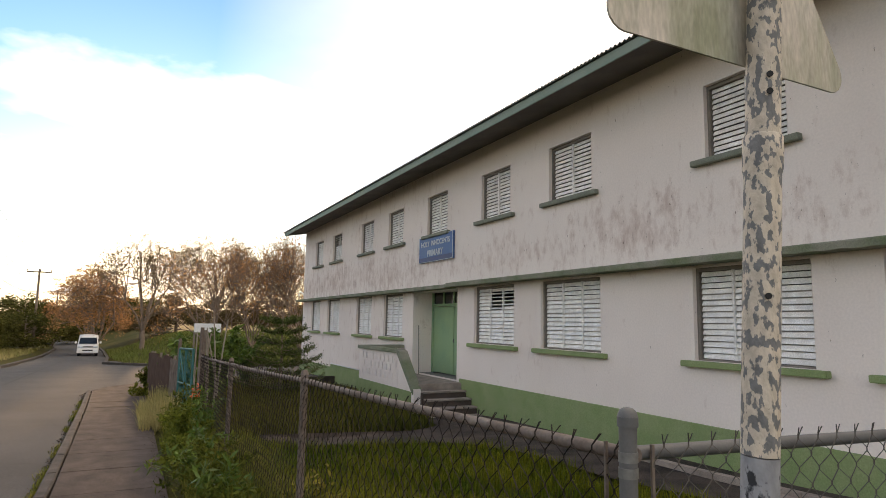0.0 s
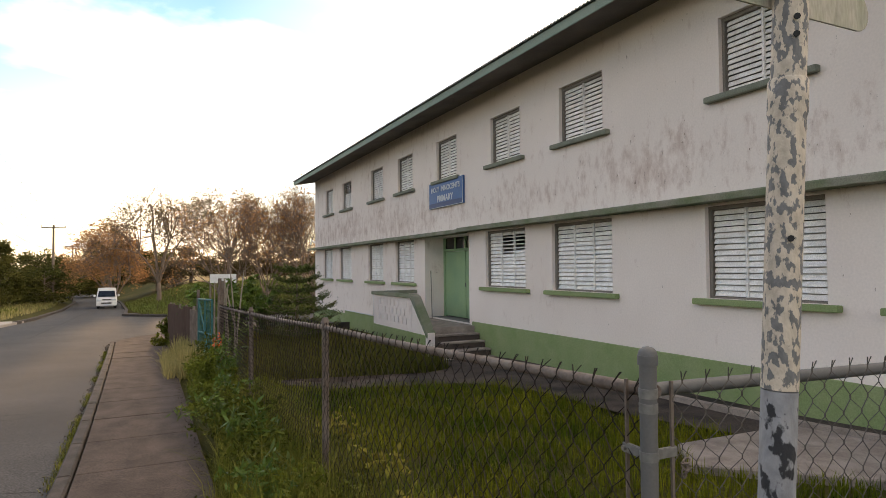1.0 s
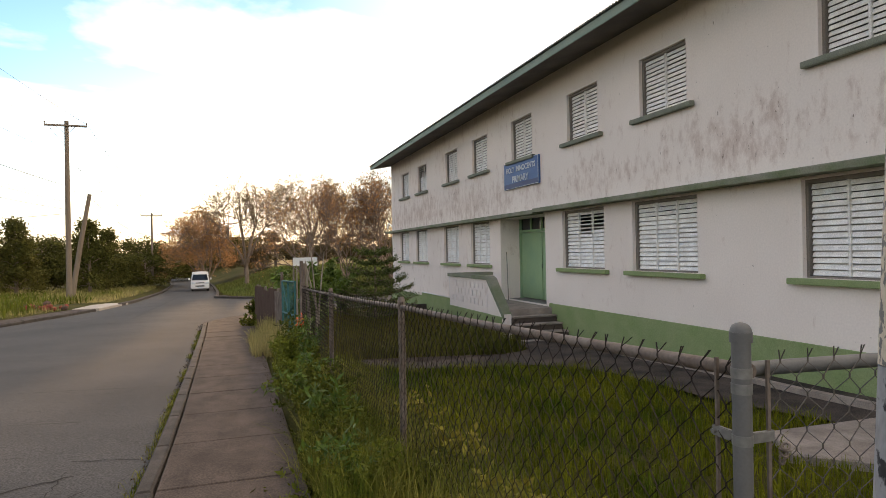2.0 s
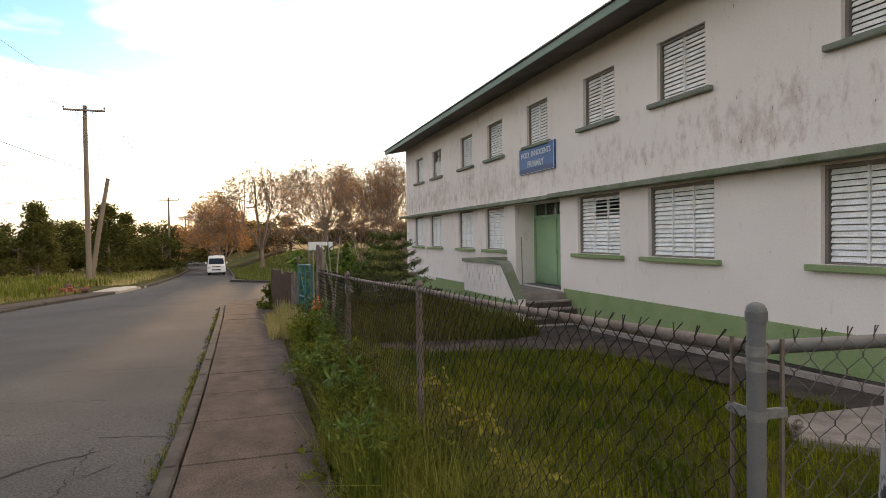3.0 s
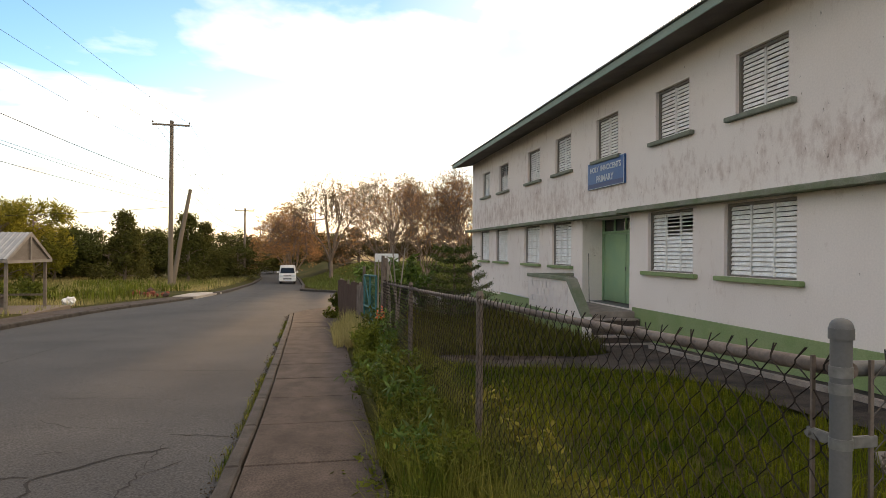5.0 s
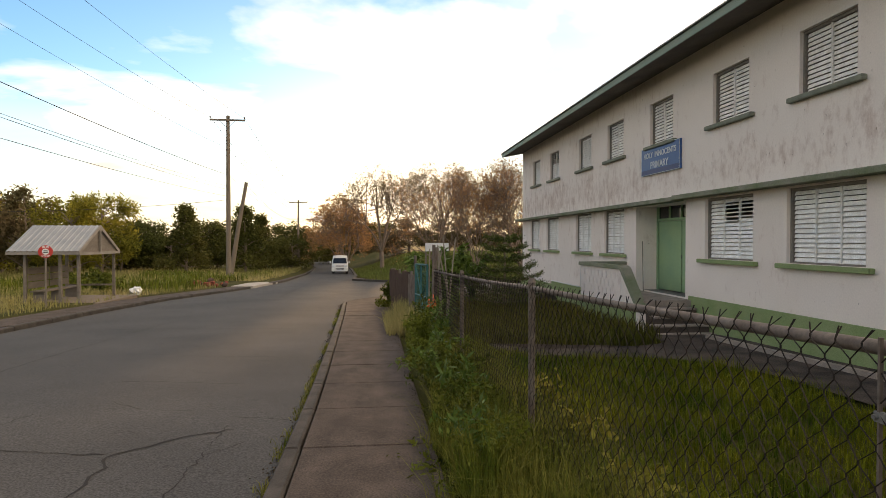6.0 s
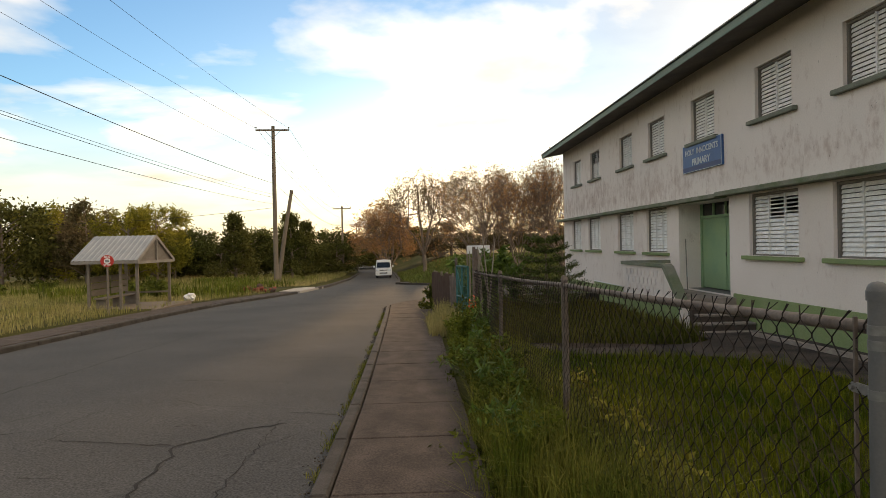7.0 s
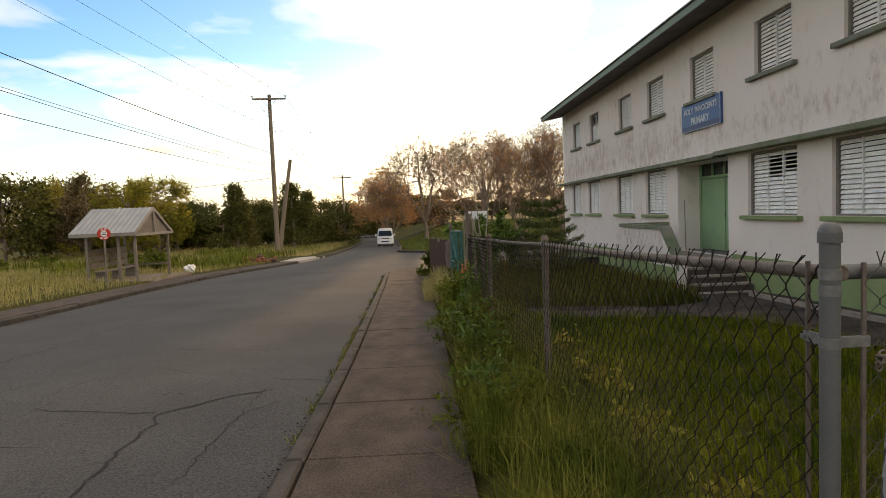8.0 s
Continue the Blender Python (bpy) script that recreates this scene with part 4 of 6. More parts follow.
# ---------------------------------------------------------------- plants
def blades(name, spots, heights, mat, width=0.012, lean=0.35, seed=1):
    """Grass: each blade a bent, tapering strip."""
    r = np.random.RandomState(seed)
    n = len(spots)
    p = np.array(spots)
    h = np.array(heights)
    az, bendy = r.uniform(0, 2 * np.pi, n), np.abs(r.normal(0, lean, n))
    d = np.stack([np.cos(az), np.sin(az), np.zeros(n)], 1)
    s = np.stack([-np.sin(az), np.cos(az), np.zeros(n)], 1) * (width * r.uniform(0.6, 1.4, n))[:, None]
    up = np.array([0, 0, 1.0])
    mid = p + up * (h * 0.55)[:, None] + d * (h * bendy * 0.3)[:, None]
    tip = p + up * (h * (1 - 0.25 * bendy))[:, None] + d * (h * bendy)[:, None]
    v = np.stack([p - s / 2, p + s / 2, mid + s * 0.35, mid - s * 0.35, tip], 1).reshape(-1, 3)
    i = np.arange(n) * 5
    faces = [f for k in i.tolist() for f in ((k, k + 1, k + 2, k + 3), (k + 3, k + 2, k + 4))]
    return from_arrays(name, v.tolist(), faces, mat)


def leaf_cloud(name, centres, size, mat, parent=None, seed=1, slim=0.5, droop=0.0, squash=1.0):
    """Single leaves, each a small folded diamond, turned every way."""
    r = np.random.RandomState(seed)
    c = np.array(centres)
    n = len(c)
    u = r.normal(0, 1, (n, 3))
    u[:, 2] = u[:, 2] * squash - droop
    u /= np.linalg.norm(u, axis=1)[:, None]
    w = np.cross(u, r.normal(0, 1, (n, 3)))
    w /= np.linalg.norm(w, axis=1)[:, None]
    ln = (size * r.uniform(0.5, 1.4, n))[:, None]
    v = np.stack([c, c + u * ln * 0.45 + w * ln * slim / 2, c + u * ln, c + u * ln * 0.45 - w * ln * slim / 2], 1).reshape(-1, 3)
    faces = [(k, k + 1, k + 2, k + 3) for k in range(0, 4 * n, 4)]
    return from_arrays(name, v.tolist(), faces, mat, parent)


def grow(bm, r, p, d, length, rad, depth, tips, up, spread, fork, shrink, keep):
    """A limb and, from its end, the smaller ones."""
    pts, q = [p], p
    for k in range(3):
        d = (d + Vector((r.gauss(0, 0.13), r.gauss(0, 0.13), r.gauss(0, 0.08) + up * 0.1))).normalized()
        q = q + d * length / 3
        pts.append(q)
    tube(bm, pts, [rad, rad * 0.9, rad * 0.8, rad * 0.68], 6 if depth > 2 else 4, False)
    if depth <= 2:
        tips += pts[1:]
    if depth == 0:
        return
    for k in range(r.choice(fork)):
        a = r.uniform(0, 2 * math.pi)
        o = d.orthogonal().normalized()
        o.rotate(Matrix.Rotation(a, 3, d))
        nd = (d * keep + o * spread * r.uniform(0.6, 1.3) + Vector((0, 0, up * 0.35))).normalized()
        grow(bm, r, q if k else pts[2] * 0.3 + q * 0.7, nd, length * shrink * r.uniform(0.8, 1.15), rad * 0.66, depth - 1, tips, up, spread, fork, shrink, keep)


def branching_tree(name, x, y, z, h, width, trunk_h, rad, depth, up, spread, fork, shrink, keep, leaves, size, mat, label, seed, lean=(0, 0), squash=1.0, fuzz=0.5, stems=1):
    r = random.Random(seed)
    tree = empty(name, label, "tree", at=(x, y, z))
    bm, tips = bmesh.new(), []
    for s in range(stems):
        d = Vector((lean[0] + r.gauss(0, 0.1) * stems, lean[1] + r.gauss(0, 0.1) * stems, 1)).normalized()
        top = d * trunk_h
        tube(bm, [Vector((0, 0, -0.4)), d * trunk_h * 0.3 + Vector((r.gauss(0, 0.06), 0, 0)), d * trunk_h * 0.7 + Vector((r.gauss(0, 0.08), 0, 0)), top], [rad * 1.35, rad * 1.05, rad * 0.95, rad * 0.85], 9, False)
        for k in range(4 if stems == 1 else 3):
            a = 2 * math.pi * k / 4 + r.uniform(-0.5, 0.5)
            nd = Vector((math.cos(a) * spread * 1.2, math.sin(a) * spread * 1.2, 0.9)).normalized()
            grow(bm, r, top, nd, (h - trunk_h) * 0.36, rad * 0.62, depth, tips, up, spread, fork, shrink, keep)
    reach, tall = sorted(math.hypot(t.x, t.y) for t in tips)[int(len(tips) * 0.93)], max(t.z for t in tips)
    fit_ = Vector((width / 2 / reach, width / 2 / reach, h / tall))
    for v in bm.verts:
        wide = min(max(v.co.z / tall * 5, 0), 1)
        v.co.x *= 1 + (fit_.x - 1) * wide
        v.co.y *= 1 + (fit_.y - 1) * wide
        v.co.z *= fit_.z
    tips = [Vector((t.x * fit_.x, t.y * fit_.y, t.z * fit_.z)) for t in tips]
    part("trunk", bm, M_BARK, tree)
    c = [t + Vector((r.gauss(0, fuzz), r.gauss(0, fuzz), r.gauss(0, fuzz * 0.6))) for t in (r.choice(tips) for k in range(leaves))]
    leaf_cloud("crown", [tuple(v) for v in c], size, mat, tree, seed, squash=squash)
    return tree


def dense_tree(name, kind, h, w, leaves, size, mat, label, seed):
    """A full crown: clumps of leaves over a trunk with limbs; kind 0 round, 1 conical, 2 feathery, 3 tall round."""
    r = random.Random(seed)
    tree = empty(name, label, "tree")
    bm = bmesh.new()
    tube(bm, [(0, 0, -0.5), (0.1, 0, h * 0.3), (0.0, 0.1, h * 0.6), (0, 0, h * 0.9)], [h * 0.026, h * 0.021, h * 0.014, h * 0.004], 7, False)
    clumps = []
    for k in range(60 if kind != 1 else 75):
        zz = r.uniform(0.12, 0.97) ** (0.8 if kind in (0, 3) else 1.0)
        if kind == 1:
            rad = w / 2 * (1.02 - zz) ** 0.75
        elif kind == 2:
            rad = w / 2 * (0.35 + 0.75 * math.sin(math.pi * min(zz * 0.85 + 0.1, 1)))
        else:
            rad = w / 2 * math.sqrt(max(0.06, 1 - ((zz - 0.5) / 0.52) ** 2))
        a = r.uniform(0, 2 * math.pi)
        q = rad * math.sqrt(r.uniform(0.2, 1.0)) * r.uniform(0.8, 1.12)
        c = Vector((q * math.cos(a), q * math.sin(a), zz * h * r.uniform(0.94, 1.04)))
        clumps.append(c)
        if k % 2 == 0:
            tube(bm, [(0, 0, max(c.z - q * 0.5, h * 0.12)), tuple(c * 0.6 + Vector((0, 0, c.z * 0.36))), tuple(c)], [h * 0.008, h * 0.005, h * 0.002], 4, False)
    part("trunk", bm, M_BARK, tree)
    pts = []
    for k in range(leaves):
        c = r.choice(clumps)
        if kind == 2:
            s = r.random()
            pts.append(c + Vector((r.gauss(0, 0.22) + 0.5 * s, r.gauss(0, 0.22), 1.1 * s - 0.3 + r.gauss(0, 0.1))))
        else:
            pts.append(c + Vector((r.gauss(0, w * 0.058), r.gauss(0, w * 0.058), r.gauss(0, w * 0.045))))
    leaf_cloud("crown", [tuple(v) for v in pts], size, mat, tree, seed, slim=0.28 if kind == 2 else 0.5)
    return tree


protos = {
    0: dense_tree("broadleaf_tree", 0, 6.0, 8.0, 9500, 0.30, M_LEAFD, "dark green broadleaf tree at the field edge", 11),
    1: dense_tree("conical_tree", 1, 7.0, 5.5, 9500, 0.26, M_LEAFD, "dark conical tree at the field edge", 12),
    2: dense_tree("feathery_tree", 2, 7.2, 6.0, 9500, 0.32, M_LEAFG, "feathery yellow-green tree lit by low sun", 13),
    3: dense_tree("tall_tree", 3, 7.4, 6.0, 9000, 0.28, M_LEAFM, "brown-green tree behind the bus shelter", 14),
}
SIZES = {0: (6.0, 8.0), 1: (7.0, 5.5), 2: (7.2, 6.0), 3: (7.4, 6.0)}
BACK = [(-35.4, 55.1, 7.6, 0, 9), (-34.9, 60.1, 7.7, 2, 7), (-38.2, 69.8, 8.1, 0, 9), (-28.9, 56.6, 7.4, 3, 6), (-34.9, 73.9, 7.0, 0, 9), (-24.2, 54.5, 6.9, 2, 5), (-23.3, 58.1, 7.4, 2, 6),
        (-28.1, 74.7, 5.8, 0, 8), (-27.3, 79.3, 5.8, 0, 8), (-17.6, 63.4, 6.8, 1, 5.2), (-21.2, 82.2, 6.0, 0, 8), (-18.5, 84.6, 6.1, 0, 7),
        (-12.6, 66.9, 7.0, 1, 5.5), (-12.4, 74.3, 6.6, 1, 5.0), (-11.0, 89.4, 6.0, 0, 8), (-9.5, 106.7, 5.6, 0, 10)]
first = set()
r = random.Random(8)
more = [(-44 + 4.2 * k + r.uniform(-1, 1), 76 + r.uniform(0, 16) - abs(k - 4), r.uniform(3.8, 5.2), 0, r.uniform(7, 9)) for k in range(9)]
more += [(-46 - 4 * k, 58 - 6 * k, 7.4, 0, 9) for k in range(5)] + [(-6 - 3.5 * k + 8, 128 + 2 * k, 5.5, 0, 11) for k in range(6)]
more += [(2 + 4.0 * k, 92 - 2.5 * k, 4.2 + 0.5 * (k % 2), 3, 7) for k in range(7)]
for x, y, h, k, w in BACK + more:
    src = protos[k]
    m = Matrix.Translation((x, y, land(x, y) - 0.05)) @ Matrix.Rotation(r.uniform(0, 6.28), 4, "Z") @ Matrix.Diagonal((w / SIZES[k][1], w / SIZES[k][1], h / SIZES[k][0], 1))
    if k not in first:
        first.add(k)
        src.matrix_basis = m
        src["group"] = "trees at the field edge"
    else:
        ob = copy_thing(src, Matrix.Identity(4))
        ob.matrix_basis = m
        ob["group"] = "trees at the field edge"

BARE = (0.25, 0.55, (2, 3, 3), 0.76, 1.0)


def on_land(name, x, y, top, width, trunk_h, rad, how, leaves, size, mat, label, seed, **more_):
    z = land(x, y)
    return branching_tree(name, x, y, z, top - z, width, trunk_h, rad, 6, *how, leaves, size, mat, label, seed, **more_)


def umbrella_tree(x, y, top, width, trunk_h, rad, leaves, size, mat, label, seed, lean=0.0, deep=0.45):
    """A spreading tree: forked trunk, limbs that fan out into a shallow dome, leaf tufts on the outer twigs."""
    r = random.Random(seed)
    z = land(x, y)
    h, w = top - z, width / 2
    tree = empty("flat_topped_tree", label, "tree", at=(x, y, z))
    bm, tufts = bmesh.new(), []

    def dome(a, q):
        """A point under the dome at bearing a, q from the axis to the rim."""
        bulge = 1 + 0.12 * math.sin(3 * a + seed) + 0.08 * math.sin(7 * a)
        zz = trunk_h + (h - trunk_h) * (math.sqrt(max(1 - (q * 0.96) ** 2, 0)) * (1 - deep * r.random() ** 2) + 0.04 * math.sin(5 * a + 4 * q))
        return Vector((lean * w * (1 - q) + math.cos(a) * q * w * bulge, math.sin(a) * q * w * bulge, zz))

    def limb(p, q, r0, r1, sides):
        mid = p.lerp(q, 0.5) + Vector((r.gauss(0, 0.05), r.gauss(0, 0.05), 0.03)) * (q - p).length
        tube(bm, [p, p.lerp(mid, 0.55), mid, mid.lerp(q, 0.5) + Vector((0, 0, 0.02 * (q - p).length)), q], [r0, r0 * 0.85, (r0 + r1) / 2, r1 * 1.15, r1], sides, False)
        return mid

    fork = Vector((lean * 0.4, 0.1, trunk_h))
    tube(bm, [Vector((0, 0, -0.4)), Vector((0.05, 0, trunk_h * 0.5)), fork], [rad * 1.3, rad, rad * 0.85], 9, False)
    for k in range(6):
        a = 2 * math.pi * k / 6 + r.uniform(-0.35, 0.35)
        elbow = fork.lerp(dome(a, 0.5), 0.6)
        limb(fork, elbow, rad * 0.6, rad * 0.36, 6)
        for j in range(6):
            b = a + r.uniform(-0.62, 0.62)
            knee = elbow.lerp(dome(b, r.uniform(0.2, 0.95)), r.uniform(0.55, 0.7))
            limb(elbow, knee, rad * 0.3, rad * 0.15, 5)
            for i in range(7):
                tip = knee.lerp(dome(b + r.uniform(-0.35, 0.35), min(1, abs(r.gauss(0.66, 0.3)))), r.uniform(0.75, 1.0))
                mid = limb(knee, tip, rad * 0.12, rad * 0.035, 4)
                tufts += [tip, tip, mid.lerp(tip, 0.5)]
                for q in range(2):
                    end = mid + Vector((r.gauss(0, 0.5), r.gauss(0, 0.5), r.uniform(0.1, 0.7)))
                    limb(mid, end, rad * 0.05, rad * 0.025, 3)
                    tufts.append(end)
    part("trunk", bm, M_BARK, tree)
    pts = []
    for k in range(leaves):
        c = tufts[int(r.random() * len(tufts))]
        pts.append((c.x + r.gauss(0, 0.24), c.y + r.gauss(0, 0.24), c.z + r.gauss(0, 0.10)))
    leaf_cloud("crown", pts, size, mat, tree, seed, squash=0.4)
    return tree


umbrella_tree(1.8, 66.2, 9.9, 13.0, 1.8, 0.2, 8500, 0.16, M_LEAFM, "spreading flat-topped tree with thin foliage on the grassy rise", 21)
umbrella_tree(-2.2, 71, 7.4, 8.5, 1.2, 0.16, 8500, 0.19, M_LEAFR, "orange-leaved spreading tree above the road bend", 22, deep=0.85)
umbrella_tree(-3.9, 86, 8.0, 10.0, 1.6, 0.2, 10000, 0.22, M_LEAFR, "orange-leaved spreading tree above the road bend", 23, deep=0.85)
umbrella_tree(7.6, 60, 9.5, 11.5, 2.0, 0.18, 8000, 0.15, M_LEAFM, "thin-leaved spreading tree behind the side road", 24)
on_land("bare_brown_tree", 8.6, 45.2, 7.7, 8.5, 0.7, 0.17, BARE, 5000, 0.13, M_LEAFR, "half-bare brown tree beside the school", 25, fuzz=0.28, stems=3)
on_land("bare_brown_tree", 11.8, 43.4, 8.0, 8.5, 0.8, 0.18, BARE, 7000, 0.14, M_LEAFR, "half-bare rusty brown tree beside the school", 26, fuzz=0.3, stems=3)
on_land("bare_brown_tree", 6.0, 48, 7.0, 7.5, 0.6, 0.14, BARE, 4200, 0.14, M_LEAFR, "thin bare brown tree beside the school", 27, fuzz=0.28, stems=3)

# ---------------------------------------------------------------- grass and weeds
rs = np.random.RandomState(5)


def scatter(n, x0, x1, y0, y1, test, lift=-0.01):
    out = []
    for x, y in zip(rs.uniform(x0, x1, n), rs.uniform(y0, y1, n)):
        if test(x, y):
            out.append((x, y, land(x, y) + lift))
    return out


def patchy(x, y, s=0.6, cut=0.0):
    return noise.noise((x * s, y * s, 3.1)) > cut


on_slab = lambda x, y: y < 5.45 and y > max(3.05, 4.75 - 1.13 * (x - 5.9)) and x > 5.9 + 0.75 * max(y - 4.8, 0)
in_yard = lambda x, y: not on_slab(x, y) and x < bend(PATH_EDGE, y) - 0.05 + 0.1 * noise.noise((x * 3, y * 3, 0)) or y > 14.4
near = scatter(42000, 2.25, 8.2, 0.2, 12.0, lambda x, y: in_yard(x, y))
tagged(blades("yard_grass", near, [0.06 + 0.16 * rs.random_sample() * (1.3 + 1.2 * noise.noise((p[0] * 1.4, p[1] * 1.4, 1))) for p in near], M_GRASS, 0.011, 0.5, 2), "short green grass in the school yard", "grass", kind="stuff")
M_FARYARD = material("brownish_grass", (0.11, 0.095, 0.02), (0.065, 0.075, 0.012), 0.6, 0.75, bump=0, spec=0.08, island=0.35, trans=0.25)
far_yard = scatter(26000, 2.2, 7.5, 11.5, 26.0, lambda x, y: in_yard(x, y) and not (x > 7.4 and 14 < y < 19.6) and y < bend(SIDE_LO, x) - 0.4)
tagged(blades("tall_yard_grass", far_yard, [0.2 + 0.35 * rs.random_sample() for p in far_yard], M_FARYARD, 0.022, 0.4, 3), "tall uncut grass in the school yard", "grass", kind="stuff")
M_VERGE = material("verge_grass", (0.21, 0.19, 0.04), (0.065, 0.088, 0.010), 2.6, rough=0.7, contrast=0.3, bump=0, spec=0.08, island=0.4, trans=0.25)
verge = scatter(34000, 1.36, 2.5, 2.2, 9.0, lambda x, y: x > 1.62 + 0.22 * noise.noise((0, y * 1.6, 0)) - (0.15 if 3.6 < y < 6 else 0) and rs.random_sample() < 0.25 + 1.2 * max(0, noise.noise((x * 2, y * 1.7, 5)) + 0.35), 0.0)
tagged(blades("verge_grass", verge, [0.14 + 0.5 * rs.random_sample() ** 1.6 for p in verge], M_VERGE, 0.0065, 0.5, 4), "long weedy grass along the fence foot", "grass", kind="stuff")
straw = scatter(2600, 1.25, 1.95, 12.5, 16.0, lambda x, y: True, 0.0)
tagged(blades("straw_grass", straw, [0.35 + 0.35 * rs.random_sample() for p in straw], M_HAY, 0.016, 0.35, 6), "pale dry grass tuft beside the gate", "grass", kind="stuff")
verge2 = scatter(9000, 1.4, 2.3, 9.0, 21.0, lambda x, y: x > 1.6 + 0.15 * noise.noise((0, y * 1.6, 0)) and not (x < 1.95 and y > 16), 0.0)
tagged(blades("verge_grass", verge2, [0.2 + 0.4 * rs.random_sample() ** 1.4 for p in verge2], M_VERGE, 0.016, 0.4, 7), "long weedy grass along the fence foot", "grass", kind="stuff")
M_LITTER = material("gutter_litter", (0.10, 0.075, 0.05), (0.05, 0.04, 0.03), 9, 0.95, bump=0, spec=0.08, island=0.5)
dirt = [(bend(KERB_R, y) - abs(rs.normal(0, 0.06)), y, base(y) - 0.117) for y in rs.uniform(1, 23, 4200)]
tagged(leaf_cloud("gutter_litter", dirt, 0.024, M_LITTER, None, 17, slim=0.8, squash=0.15), "dirt and dead leaves along the kerb", "litter", kind="stuff")
foot = [(1.46 - abs(rs.normal(0, 0.06)), y, base(y) + 0.006) for y in rs.uniform(2, 20, 1500)]
tagged(leaf_cloud("pavement_litter", foot, 0.013, M_LITTER, None, 18, slim=0.8, squash=0.1), "dirt and dead leaves on the pavement edge", "litter", kind="stuff")
gutter = [(bend(KERB_R, y) - abs(rs.normal(0, 0.05)), y, base(y) - 0.115) for y in rs.uniform(1, 21, 5200) if patchy(0, y, 0.9, -0.05)]
tagged(blades("gutter_weeds", gutter, [0.03 + 0.06 * rs.random_sample() for p in gutter], M_VERGE, 0.007, 0.8, 8), "small weeds growing along the kerb", "weeds", kind="stuff")

in_field = lambda x, y: x < bend(ROAD_L, y) - 1.35 and not (35.5 < y < 43 and x > -10.4) and not (-11.2 < x < -9.0 and 22.4 < y < 26.4)
field = scatter(70000, -32, -6.5, 12, 46, in_field)
tagged(blades("field_grass", field, [0.09 + 0.22 * rs.random_sample() * (1.2 + noise.noise((p[0] * 0.25, p[1] * 0.25, 2))) for p in field], M_HAY, 0.015, 0.55, 9), "tall half-dry grass in the open field", "grass", kind="stuff")
field2 = scatter(26000, -46, -5.5, 44, 84, in_field)
tagged(blades("field_grass", field2, [0.18 + 0.38 * rs.random_sample() for p in field2], M_HAY, 0.04, 0.45, 10), "tall half-dry grass in the open field", "grass", kind="stuff")
greens = scatter(9000, -24, -8, 30, 60, lambda x, y: in_field(x, y) and patchy(x, y, 0.16, 0.12))
tagged(blades("field_weeds", greens, [0.3 + 0.5 * rs.random_sample() for p in greens], M_WEED, 0.07, 0.5, 11), "patches of green weeds in the field", "weeds", kind="stuff")
M_RISE = material("rise_grass", (0.10, 0.14, 0.03), (0.16, 0.16, 0.05), 0.2, 0.8, bump=0, spec=0.08, island=0.3, trans=0.25)
rise = scatter(22000, -3, 16, 41, 82, lambda x, y: y > bend(SIDE_HI, x) + 0.4 and x > bend(ROAD_R, y) + 0.4)
tagged(blades("rise_grass", rise, [0.12 + 0.25 * rs.random_sample() for p in rise], M_RISE, 0.06, 0.4, 12), "mown grass on the rise beside the road", "grass", kind="stuff")


def weed(x, y, h, w, leaves, size, mat, label, seed, name="weed_bush", z=None, slim=0.4, droop=0.0):
    """A leafy weed: thin arching stems with leaves along them."""
    r = random.Random(seed)
    top = empty(name, label, "weed", at=(x, y, land(x, y) if z is None else z))
    bm, pts = bmesh.new(), []
    for k in range(14):
        a, s = r.uniform(0, 2 * math.pi), r.uniform(0.2, 1.0)
        ex, ey, ez = math.cos(a) * w / 2 * s, math.sin(a) * w / 2 * s, h * r.uniform(0.65, 1.0) * (1.15 - 0.4 * s)
        line = [Vector((ex * t * t, ey * t * t, ez * (t * (1.7 - 0.7 * t)))) + Vector((r.gauss(0, 0.01), r.gauss(0, 0.01), 0)) for t in (0, 0.3, 0.6, 0.85, 1.0)]
        tube(bm, line, [0.006, 0.005, 0.004, 0.003, 0.0015], 4, False)
        for j in range(leaves // 14):
            t = r.uniform(0.15, 1.0) * 4
            i = min(int(t), 3)
            pts.append(line[i].lerp(line[i + 1], t - i) + Vector((r.gauss(0, 0.025), r.gauss(0, 0.025), r.gauss(0, 0.02))))
    part("stem", bm, M_WEED, top)
    leaf_cloud("leaves", [tuple(p) for p in pts], size, mat, top, seed, slim=slim, droop=droop)
    return top


